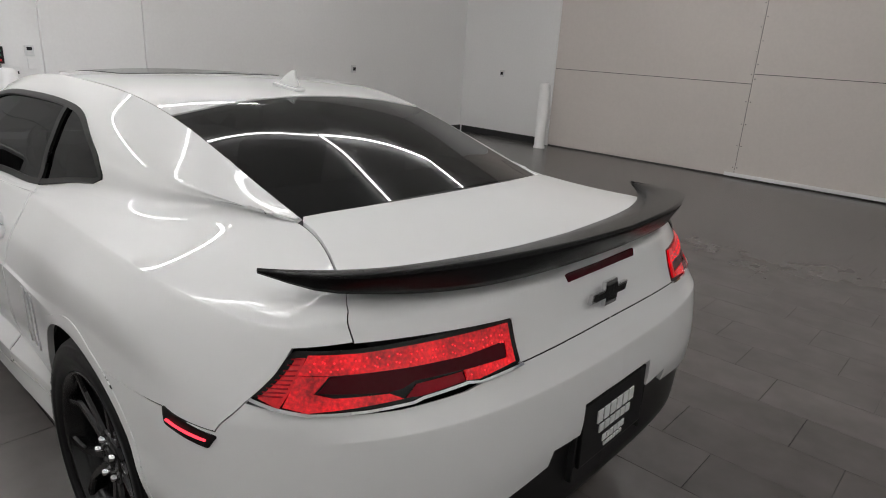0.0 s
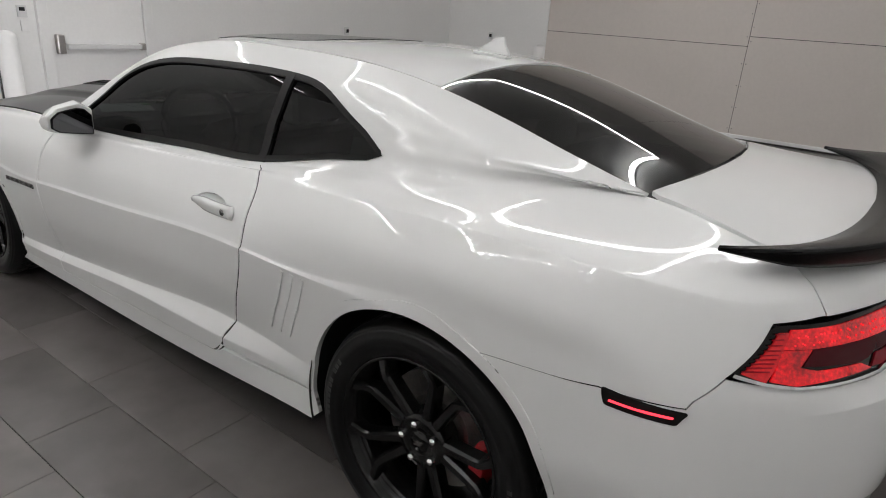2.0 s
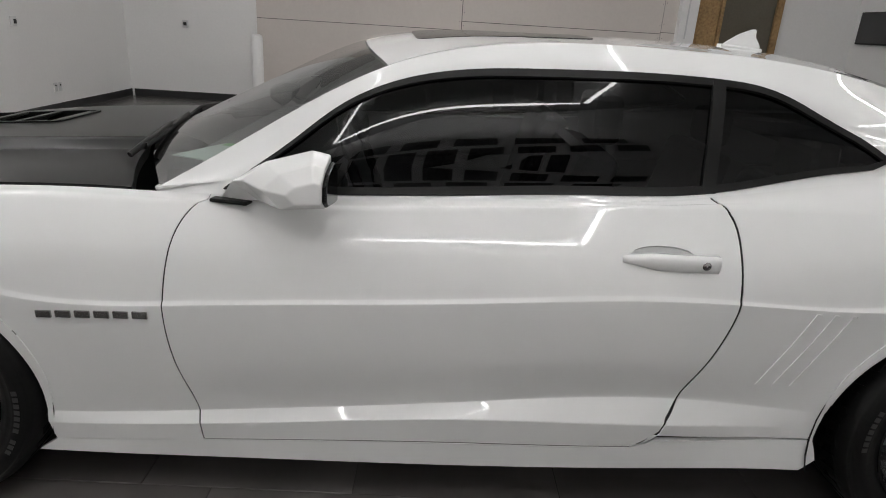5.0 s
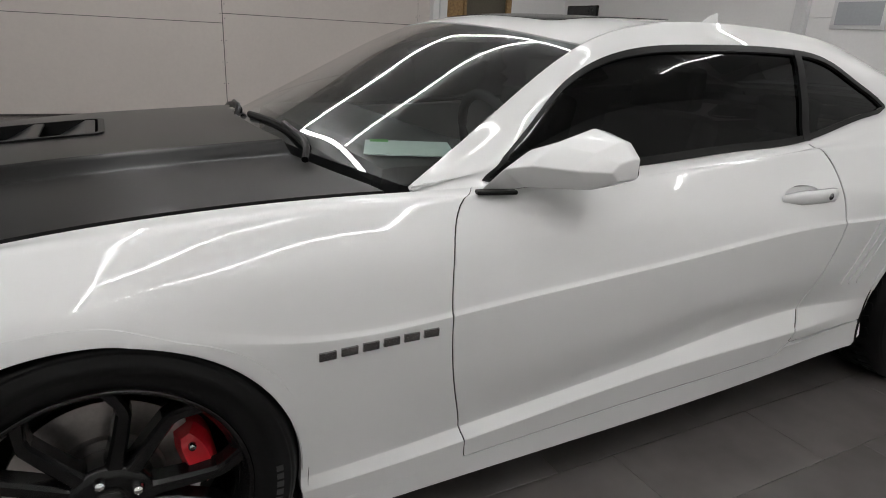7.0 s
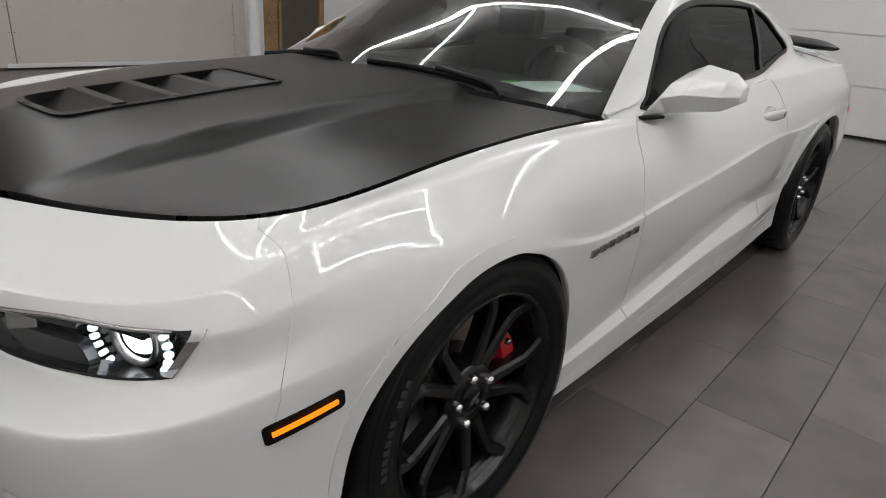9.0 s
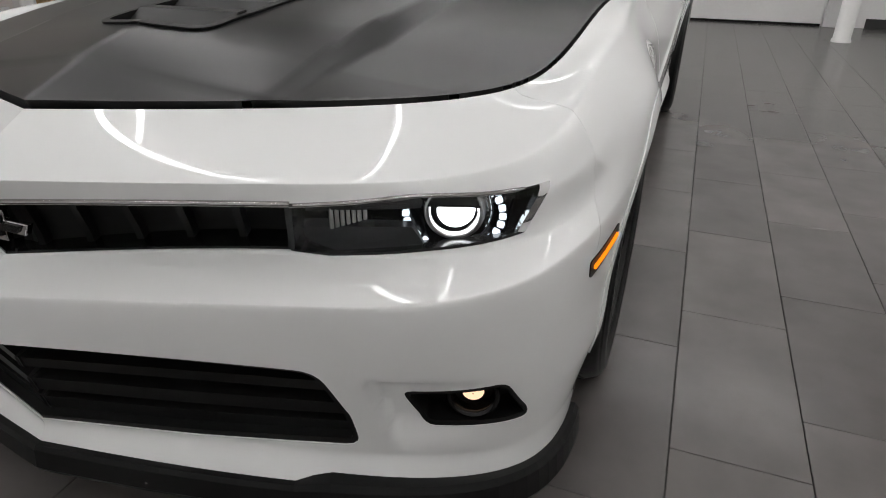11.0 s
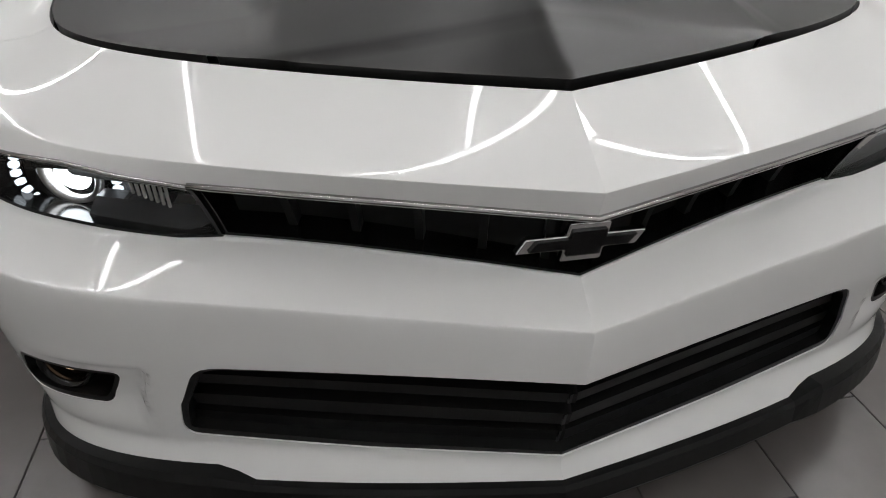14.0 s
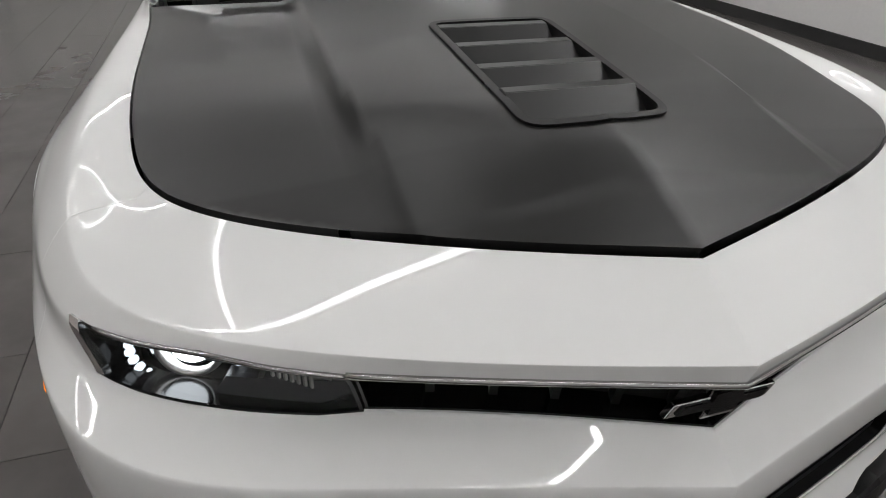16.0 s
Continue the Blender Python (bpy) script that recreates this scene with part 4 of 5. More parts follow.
# ---- wheels ----
def wheel(x, y, side):
    """One alloy wheel with tyre, disc and caliper; side +1 faces +y."""
    TURN = 33 if x < 0 else 30
    hub = new("wheel")
    hub.parent = car
    hub.location = (x, y, .357)
    hub.rotation_euler = (0, radians(TURN), 0 if side > 0 else math.pi)
    R, W = .357, .285
    prof = [(.258, -.13), (.285, -.142), (.325, -.142), (.345, -.128), (R, -.10), (R, -.05), (R - .006, -.046), (R - .006, -.036), (R, -.032), (R, .032), (R - .006, .036), (R - .006, .046), (R, .05), (R, .10),
            (.345, .128), (.339, .1345), (.3365, .1345), (.335, .1375), (.330, .140), (.322, .141), (.318, .144), (.300, .146), (.296, .143), (.285, .142), (.262, .132), (.256, .12)]
    tyre = part("tyre", lathe(prof, 96), RUBBER, hub, "black low-profile tyre", True)
    lugs = bmesh.new()
    for i in range(44):
        a = 2 * math.pi * i / 44
        for s, d in ((1, 0), (-1, .5)):
            b = a + d * 2 * math.pi / 44
            q = Matrix.Rotation(-b, 3, "Y") @ Matrix.Rotation(radians(18 * s), 3, "X")
            block((.006, .075, .026), (math.cos(b) * (R - .001), s * .062, math.sin(b) * (R - .0015)), 0, q, lugs)
    tagged(part("tread", lugs, RUBBER, tyre), kind="stuff")
    for a0 in (.5, 3.6):
        marks = bmesh.new()
        for i in range(11):
            if i == 7:
                continue
            a = a0 + i * .062
            q = Matrix.Rotation(-a, 3, "Y")
            block((.014, .0016, .013), (math.cos(a) * .310, .1455, math.sin(a) * .310), 0, q, marks)
        tagged(part("sidewall_print", marks, SIDEWALL, tyre), "grey raised print as plain bars", kind="stuff")
    rim = [(.255, -.125), (.262, -.13), (.262, -.12), (.235, -.10), (.228, 0), (.236, .10), (.248, .118), (.258, .122), (.263, .130), (.257, .136), (.250, .128), (.244, .112), (.232, .09)]
    part("rim", lathe(rim, 96), WHEEL, hub, "black painted rim", True)
    for i in range(5):
        for s in (-1, 1):
            a = 2 * math.pi * i / 5
            bm = bmesh.new()
            stations = [(.050, a + s * .20, .096, .022), (.085, a + s * .215, .099, .0165), (.150, a + s * .20, .105, .0145), (.196, a + s * .205, .110, .0135), (.212, a + s * .235, .113, .0135), (.252, a + s * .345, .123, .0165)]
            rings = []
            for r, t, h, w in stations:
                c = Vector((math.cos(t) * r, 0, math.sin(t) * r))
                tn = Vector((-math.sin(t), 0, math.cos(t)))
                up = Vector((0, 1, 0))
                rings.append([bm.verts.new(c + tn * k * w + up * q) for k, q in ((-1.1, h - .042), (-1, h - .008), (-.62, h), (.62, h), (1, h - .008), (1.1, h - .042))])
            for p, q in zip(rings, rings[1:]):
                for j in range(6):
                    bm.faces.new((p[j], p[(j + 1) % 6], q[(j + 1) % 6], q[j]))
            bm.faces.new(rings[0])
            bm.faces.new(rings[-1][::-1])
            bmesh.ops.recalc_face_normals(bm, faces=bm.faces[:])
            part("spoke", bm, WHEEL, hub)
    part("hub_plate", lathe([(.001, .100), (.032, .100), (.036, .096), (.040, .102), (.078, .098), (.082, .085), (.08, .03)], 48), WHEEL, hub, "", True)
    cap = part("centre_cap", lathe([(.001, .107), (.027, .106), (.031, .101)], 32), GLOSS_BLACK, hub, "gloss black centre cap", True)
    part("cap_emblem", prism([(-.017, .003), (-.006, .003), (-.005, .008), (.007, .008), (.007, .003), (.018, .003), (.015, -.004), (.006, -.004), (.005, -.009), (-.007, -.009), (-.007, -.004), (-.02, -.004)], .002, "y", .107), BADGE, cap)
    for i in range(5):
        a = 2 * math.pi * (i + .5) / 5
        bm = lathe([(.001, .119), (.007, .118), (.0105, .112), (.0115, .098)], 12)
        bmesh.ops.translate(bm, vec=(math.cos(a) * .058, 0, math.sin(a) * .058), verts=bm.verts)
        part("wheel_nut", bm, CHROME, hub, "chrome wheel nut", True)
    part("brake_disc", lathe([(.06, .03), (.10, .03), (.105, .02), (.178, .02), (.178, -.01), (.06, -.01)], 64), STEEL, hub, "grey steel brake disc")
    cal = bmesh.new()
    rings = []
    for k in np.linspace(-1, 1, 15):
        a = radians((168 if x > 0 else 188) + TURN) + k * .36
        w = .036 * (1 - .35 * abs(k) ** 6)
        r0, r1 = .135 + .012 * abs(k) ** 4, .203 - .010 * abs(k) ** 4
        sec = ((r0, -.02), (r0, w * .75), (r0 + .012, w + .02), (r1 - .014, w + .02), (r1, w * .7), (r1, -.02))
        rings.append([cal.verts.new((math.cos(a) * r, h + .02, math.sin(a) * r)) for r, h in sec])
    for p, q in zip(rings, rings[1:]):
        for m in range(6):
            cal.faces.new((p[m], p[(m + 1) % 6], q[(m + 1) % 6], q[m]))
    cal.faces.new(rings[0])
    cal.faces.new(rings[-1][::-1])
    bmesh.ops.recalc_face_normals(cal, faces=cal.faces[:])
    c = part("brake_caliper", cal, CALIPER, hub, "red brake caliper")
    mid = radians((168 if x > 0 else 188) + TURN)
    for k in (-.24, .24):
        bolt = lathe([(.001, .008), (.006, .008), (.008, .004), (.008, -.004)], 12)
        bmesh.ops.translate(bolt, vec=(math.cos(mid + k) * .170, .078, math.sin(mid + k) * .170), verts=bolt.verts)
        part("caliper_bolt", bolt, BADGE, c, "grey caliper bolt", True)
    return hub


wheel(-1.426, .798, 1)
wheel(1.432, .798, 1)
wheel(-1.426, -.798, -1)
wheel(1.432, -.798, -1)
for x, r in ((-1.42, .43), (1.452, .40)):
    for s in (1, -1):
        liner = lathe([(r, 0), (r - .01, -.30), (.12, -.31)], 48)
        bmesh.ops.translate(liner, vec=(x, .905, .335), verts=liner.verts)
        bmesh.ops.delete(liner, geom=[v for v in liner.verts if v.co.z < .2], context="VERTS")
        if s < 0:
            bmesh.ops.scale(liner, vec=(1, -1, 1), verts=liner.verts)
            bmesh.ops.reverse_faces(liner, faces=liner.faces[:])
        part("wheel_arch_liner", liner, DARK, car, "black wheel arch liner", True)


# ---- car details ----
def skin_bar(name, skin, pts, width, lift, mat, parent, label="", mirror=True, depth=.006):
    """A narrow strip lying on a skin along points."""
    uv = skin.near(pts)
    d = np.gradient(uv, axis=0)
    n = np.stack([-d[:, 1], d[:, 0]], 1)
    n /= np.linalg.norm(n, axis=1)[:, None]
    poly = np.concatenate([uv + n * width / 2, (uv - n * width / 2)[::-1]])
    out = skin_part(name, skin_mesh(skin, poly, (), max(width, .012), lift, depth), mat, parent, label)
    if mirror:
        skin_part(name, skin_mesh(skin, poly, (), max(width, .012), lift, depth, mirror=True), mat, parent, label)
    return out


def skin_plate(name, skin, uv, lift, mat, parent, label="", holes=(), depth=.006, step=.02, mirror=True):
    out = skin_part(name, skin_mesh(skin, uv, holes, step, lift, depth), mat, parent, label)
    if mirror:
        skin_part(name, skin_mesh(skin, uv, holes, step, lift, depth, mirror=True), mat, parent, label)
    return out


# dark strips behind the panel joints, standing in for the shade in the gaps
for pts in (DOOR_FRONT, DOOR_REAR, np.linspace((-.50, .88, .29), (.66, .87, .24), 16), SEAM_R, [(-2.249, .715, .969), (-2.225, .70, .99), (-2.20, .69, 1.01)]):
    skin_bar("joint_shade", BODY, np.array(pts), .012, -.0025, DARK, car, "dark strip for the shaded panel joint", depth=0)

# same shade for the boot lid's lower joint, laid on the surface
skin_bar("joint_shade", BODY, np.array([(-2.398, .382, .868), (-2.402, .29, .868), (-2.405, .2, .868), (-2.407, .1, .868), (-2.407, .004, .868)]), .0045, .0007, DARK, car, "dark strip for the shaded panel joint", depth=0)

# raised lips round the wheel arches
for arch, lo in ((rear_arch, .44), (front_arch, .30)):
    run = np.array([q for q in arch if BODY.at(q[None])[0, 2] > lo])
    mid = run.mean(0) * [1, 0] + [0, run[:, 1].min()]
    d = run - mid
    d /= np.linalg.norm(d, axis=1)[:, None]
    wide = .020 + .022 * np.sin(np.linspace(0, math.pi, len(run)))
    skin_plate("arch_lip", BODY, np.concatenate([run + d * .003, (run + d * wide[:, None])[::-1]]), .0028, WHITE_CAR, car, "", (), .003, .012)

# grilles
def grille_back(name, uv, lift, label):
    return skin_part(name, skin_mesh(BODY, uv, (), .03, lift, 0, both=True), DARK, car, label)


ug = np.concatenate([mid_grille, head[:1], chrome_top[1:]])
grille_back("upper_grille", ug, -.055, "black upper grille")
grille_back("lower_grille", grille_rim, -.06, "black lower grille")
def open_centre(uv):
    """Runs an inner outline right up to the car's middle."""
    uv = uv.copy()
    uv[uv[:, 0] > U_END - .02, 0] = U_END
    return uv


skin_plate("grille_frame", BODY, ug, -.004, GLOSS_BLACK, car, "gloss black grille surround", [open_centre(shrink(ug, .008))], .05)
skin_plate("grille_frame", BODY, grille_rim, -.003, BLACK, car, "black grille surround", [open_centre(shrink(grille_rim, .010))], .055)


lo_line = smooth_line(BODY.at(low_grille[:3]), 6)
hi_line = smooth_line(BODY.at(low_grille[:3:-1]), 6)
for k in (.12, .40, .68):
    skin_bar("grille_bar", BODY, lo_line * (1 - k) + hi_line[:len(lo_line)] * k, .024, -.022, BLACK, car, depth=.03)
for k in (.10, .28, .46, .64, .82):
    a, b = BODY.at(mid_grille[:1] * (1 - k) + mid_grille[1:] * k)[0], BODY.at(chrome_top[1:] * (1 - k) + chrome_top[:1] * k)[0]
    skin_bar("grille_bar", BODY, np.linspace(a, b, 4), .012, -.03, BLACK, car, depth=.02)
ts = np.linspace(0, 1, 18)[:, None]
strip_uv = chrome_top[:1] * (1 - ts) + chrome_top[1:] * ts
strip = BODY.at(strip_uv) + BODY.normal(strip_uv) * .003 + np.array([0, 0, .001])
strip[-1, 1] = 0
part("chrome_strip", tube(np.concatenate([strip, (strip * [1, -1, 1])[::-1][1:]]), .0048, 10), STRIP, car, "dark chrome grille strip", True)
top_uv = np.concatenate([head[:1] * (1 - ts) + head[1:2] * ts, (head[1:2] * (1 - ts) + head[2:3] * ts)[1:]])
for s in (1, -1):
    rim_line = (smooth_line(BODY.at(top_uv)[::5], 3) + [.003, .001, -.001]) * [1, s, 1]
    part("lamp_brow", tube(rim_line, .0038, 8), STRIP, car, "thin grey trim over the headlamp", True)

# head lamps
for flip in (False, True):
    s = -1 if flip else 1
    lampo = new("headlamp")
    lampo.parent = car
    lampo["label"] = "black headlamp with lit projector lens"
    skin_part("lamp_lens", skin_mesh(BODY, head, (), .02, -.002, 0, mirror=flip), LENS, lampo, "clear lamp lens").visible_shadow = False
    skin_part("lamp_bowl", skin_mesh(BODY, head, (), .03, -.075, 0, mirror=flip), GLOSS_BLACK, lampo, "black lamp bowl")
    skin_part("lamp_edge", skin_mesh(BODY, head, [shrink(head, .007)], .02, .001, .06, mirror=flip), GLOSS_BLACK, lampo, "black lamp surround")
    tri_uv = BODY.near([(2.005, .84, .719), (2.027, .795, .632), (2.035, .786, .636), (2.019, .825, .716)])
    skin_part("lamp_fin", skin_mesh(BODY, tri_uv, (), .02, .004, .012, mirror=flip), CHROME, lampo, "bright lamp corner fin")
    cx, cy, cz = 2.035, .69 * s, .657
    ax = Vector((.93, .30 * s, .02)).normalized()
    q = ax.to_track_quat("Y", "Z").to_matrix()
    def turned(bm, at):
        bmesh.ops.transform(bm, matrix=Matrix.Translation(at) @ q.to_4x4(), verts=bm.verts)
        return bm
    part("projector_barrel", turned(lathe([(.050, -.04), (.050, .012), (.046, .020), (.041, .018), (.038, .0)], 40), (cx, cy, cz)), STEEL, lampo, "grey projector ring", True)
    part("projector_lens", turned(lathe([(.001, .022), (.013, .020), (.026, .012), (.034, 0)], 32), (cx, cy, cz)), XENON, lampo, "white glowing projector lens", True)
    part("projector_brow", turned(prism([(.046 * math.cos(a), .046 * math.sin(a)) for a in np.linspace(.35, math.pi - .35, 14)], .030, "y", .004, .001), (cx, cy, cz)), GLOSS_BLACK, lampo, "black shade over the projector")
    part("projector_dish", turned(lathe([(.030, -.012), (.044, -.002), (.060, .006), (.064, .002), (.064, -.03)], 40), (cx, cy, cz)), CHROME, lampo, "bright dish round the projector", True)
    for a0, a1 in ((128, 222), (-52, 38)):
        arc = new("light_ring")
        arc.parent = lampo
        arc["label"] = "white glowing daytime light arc"
        for a in np.linspace(a0, a1, 8):
            bead = block((.012, .012, .0095), (0, 0, 0), .003, Matrix.Rotation(-radians(a), 3, "Y"))
            bmesh.ops.translate(bead, vec=(math.cos(radians(a)) * .079, .022, math.sin(radians(a)) * .062), verts=bead.verts)
            part("light_block", turned(bead, (cx, cy, cz)), DAYLIGHT, arc)
    # ribbed indicator and dark shelf at the inner end
    for k in range(7):
        part("indicator_rib", block((.006, .004, .040 - .003 * k), (2.168 - .0035 * k, (.535 + .008 * k) * s, .672 + .001 * k), .001, Matrix.Rotation(radians(-24 * s), 3, "Z")), STEEL, lampo, "grey indicator rib")
    shelf = BODY.near([(2.186, .485, .640), (2.10, .640, .650), (2.09, .66, .612), (2.145, .530, .595), (2.175, .485, .618)])
    skin_part("lamp_shelf", skin_mesh(BODY, shelf, (), .02, -.028, .02, mirror=flip), SHELF, lampo, "dark grey ribbed shelf in the lamp")
    beam_bar = BODY.near([(2.186, .50, .690), (2.10, .655, .700), (2.10, .655, .690), (2.186, .50, .680)])
    skin_part("lamp_rail", skin_mesh(BODY, beam_bar, (), .02, -.02, .02, mirror=flip), SHELF, lampo, "dark grey rail in the lamp")
    # fog lamp pocket
    fo = new("fog_lamp")
    fo.parent = car
    fo["label"] = "round fog lamp lit in a black pocket"
    skin_part("pocket", skin_mesh(BODY, rounded(fog, .02), (), .03, -.05, 0, mirror=flip), BLACK, fo)
    skin_part("pocket_rim", skin_mesh(BODY, rounded(fog, .02), [shrink(rounded(fog, .02), .008)], .02, -.001, .05, mirror=flip), BLACK, fo)
    c = (2.128, .762 * s, .366)
    q = Vector((.95, .28 * s, .05)).normalized().to_track_quat("Y", "Z").to_matrix()
    part("fog_ring", turned(lathe([(.046, -.02), (.046, .012), (.040, .016), (.036, .004), (.034, -.01)], 32), c), GLOSS_BLACK, fo, "black lamp ring", True)
    part("fog_lens", turned(lathe([(.001, .006), (.012, .004), (.019, -.002)], 24), c), WARM, fo, "warm glowing lens", True)

# the lit head lamps throw their light on the wall ahead
for y in (.69, -.69):
    spot = bpy.data.lights.new("headlamp_beam", "SPOT")
    spot.energy, spot.spot_size, spot.spot_blend, spot.shadow_soft_size, spot.color = 25, radians(80), .6, .03, (.95, .97, 1.0)
    beam = new("headlamp_beam", spot)
    beam.matrix_world = look((2.20, y, .655), (4.9, y * 1.05, .42))

# side markers
for pts, lite, nm in (([(-1.903, .93, .765), (-2.07, .897, .760), (-2.052, .90, .728), (-1.915, .93, .728)], RED_LINE, "red"), ([(1.835, .935, .592), (1.968, .90, .568), (1.962, .90, .533), (1.832, .94, .557)], AMBER, "amber")):
    uv = BODY.near(pts)
    skin_plate("side_marker", BODY, rounded(uv, .008), .002, BLACK, car, "black side marker with lit %s strip" % nm)
    a, b = (uv[0] + uv[3]) / 2, (uv[1] + uv[2]) / 2
    skin_bar("marker_strip", BODY, BODY.at(np.array([a * (1 - k) + b * k for k in np.linspace(.10, .90, 6)])), .0065, .006, lite, car, "glowing %s marker strip" % nm, depth=.004)

# tail lamps
LAMP_QUAD = BODY.near([(-2.113, .872, .846), LAMP_OUT_TOP, LAMP_IN_TOP, LAMP_IN_LOW])


def in_lamp(st):
    """Places on the tail lamp: s from the outer tip inwards, t from foot to top."""
    a, b, c, d = LAMP_QUAD
    return np.array([a * (1 - s) * (1 - t) + b * (1 - s) * t + c * s * t + d * s * (1 - t) for s, t in st])


TL_OUT = [(-.014, .05), (-.002, 1.0), (.314, .96), (.987, 1.02), (1.016, .895), (1.002, 0), (.8, -.16), (.75, -.10), (.6, -.26), (.568, -.34), (.30, -.36), (.124, -.18)]
TL_SIDE = [(.040, .08), (.15, -.12), (.096, .88), (.048, .88)]
TL_TOP = [(.106, .60), (.102, .92), (.34, .89), (.965, .945), (.935, .663), (.738, .56), (.519, .545), (.242, .56)]
TL_END = [(.935, .655), (.965, .94), (.968, .12), (.80, -.06), (.755, -.02), (.745, .245), (.935, .265)]
TL_FOOT = [(.106, .59), (.159, -.09), (.257, -.23), (.336, -.195), (.54, -.122), (.485, .055), (.305, .085), (.225, .20), (.238, .55)]
TL_SMOKE = [(.236, .21), (.248, .545), (.519, .535), (.738, .55), (.945, .655), (.93, .28), (.739, .262), (.562, .245), (.525, .118), (.484, .08)]
TL_LOW = [(.546, -.115), (.57, .165), (.735, .225), (.748, -.018), (.60, -.135)]
TL_CHROME = [(.02, .04), (.149, -.15), (.271, -.29), (.448, -.305), (.575, -.27), (.605, -.19), (.668, -.145), (.756, -.075), (.805, -.155), (1.0, -.02)]
for flip in (False, True):
    tl = new("tail_lamp")
    tl.parent = car
    tl["label"] = "red tail lamp with lit ring and smoked centre"
    edge_uv = rounded(in_lamp(TL_OUT), .020)
    skin_part("lamp_base", skin_mesh(BODY, edge_uv, (), .02, -.001, .03, mirror=flip), GLOSS_BLACK, tl, "gloss black lamp base")
    for nm, st, mat, up, lab in (("side_reflector", TL_SIDE, RED_SIDE, .004, "red side reflector"), ("top_light", TL_TOP, RED_GLOW, .005, "glowing red light bar"), ("end_light", TL_END, RED_GLOW, .005, "glowing red light bar"),
                                 ("foot_light", TL_FOOT, RED_GLOW, .005, "glowing red light bar"), ("smoked_lens", TL_SMOKE, DARK_RED, .003, "smoked dark red lens"), ("low_lens", TL_LOW, RED_LENS, .003, "dark red lens")):
        skin_part(nm, skin_mesh(BODY, in_lamp(st), (), .015, up, .006, mirror=flip), mat, tl, lab)
    beads = bmesh.new()
    rows_st = [(.15 + .78 * k / 29 + .009 * math.sin(k * 2.3), t + .018 * math.sin(k * 1.7)) for k in range(30) for t in (.66, .79)] + [(.77 + .055 * k, .10 + .02 * k) for k in range(4)]
    for p, n in zip(BODY.at(in_lamp(rows_st)), BODY.normal(in_lamp(rows_st))):
        bmesh.ops.create_icosphere(beads, subdivisions=1, radius=.0025, matrix=Matrix.Translation(((p + n * .0050) * [1, -1 if flip else 1, 1]).tolist()))
    tagged(part("lamp_beads", beads, RED_BEAD, tl, "small bright red light beads"), kind="stuff")
    ribs = bmesh.new()
    for k in range(9):
        ends = BODY.at(in_lamp([(.03, .14 + .09 * k), (.125 - .05 * (k / 9), .14 + .09 * k)])) + BODY.normal(in_lamp([(.03, .5), (.12, .5)])) * .0042
        me_r = bpy.data.meshes.new("tmp")
        rb = tube([tuple(q * [1, -1 if flip else 1, 1]) for q in ends], .0014, 6)
        rb.to_mesh(me_r)
        rb.free()
        ribs.from_mesh(me_r)
        bpy.data.meshes.remove(me_r)
    tagged(part("reflector_ribs", ribs, RED_LENS, tl, "moulded red ribs"), kind="stuff")
    uv = in_lamp(TL_CHROME)
    d = np.gradient(uv, axis=0)
    n = np.stack([-d[:, 1], d[:, 0]], 1) / np.linalg.norm(d, axis=1)[:, None]
    skin_part("lamp_chrome", skin_mesh(BODY, np.concatenate([uv + n * .004, (uv - n * .004)[::-1]]), (), .01, .008, .008, mirror=flip), CHROME, tl, "bright lower lamp strip")

# spoiler
def spoiler():
    """A one-piece blade along the boot's rear edge with tips on the wings."""
    bm = bmesh.new()
    rings = []
    ys = np.linspace(-.785, .785, 61)
    lead = Line([0, .3, .55, .69, .75, .785], [[-2.25, 1.056], [-2.232, 1.056], [-2.175, 1.056], [-2.10, 1.058], [-2.055, 1.06], [-2.032, 1.062]])
    trail = Line([0, .3, .55, .69, .75, .785], [[-2.435, 1.118], [-2.41, 1.118], [-2.33, 1.106], [-2.23, 1.088], [-2.13, 1.072], [-2.04, 1.063]])
    under = Line([0, .3, .55, .69, .75, .785], [[-2.385, 1.045], [-2.37, 1.045], [-2.295, 1.04], [-2.20, 1.042], [-2.12, 1.047], [-2.035, 1.060]])
    for y in ys:
        a, b, c = lead([abs(y)])[0], trail([abs(y)])[0], under([abs(y)])[0]
        top = a * .45 + b * .55 + [0, .012 * (1 - (abs(y) / .8) ** 4)]
        pts = [a, a * .7 + b * .3 + [0, .006], top, b * .93 + a * .07 + [0, .003], b, b * .75 + c * .25 + [-.003, 0], c * .8 + b * .2, c, c * .6 + a * .4 + [0, -.004]]
        rings.append([bm.verts.new((p[0], y, p[1])) for p in pts])
    k = len(rings[0])
    for p, q in zip(rings, rings[1:]):
        for j in range(k):
            bm.faces.new((p[j], p[(j + 1) % k], q[(j + 1) % k], q[j]))
    bm.faces.new(rings[0])
    bm.faces.new(rings[-1][::-1])
    bmesh.ops.recalc_face_normals(bm, faces=bm.faces[:])
    ob = part("spoiler", bm, SPOILER, car, "gloss black rear spoiler", True)
    return ob


spoiler()
skin_plate("brake_light", BODY, BODY.near([(-2.36, 0, .985), (-2.36, .165, .988), (-2.35, .172, 1.0), (-2.355, .16, 1.008), (-2.355, 0, 1.006)]), .003, DARK_RED, car, "dark red high brake light")


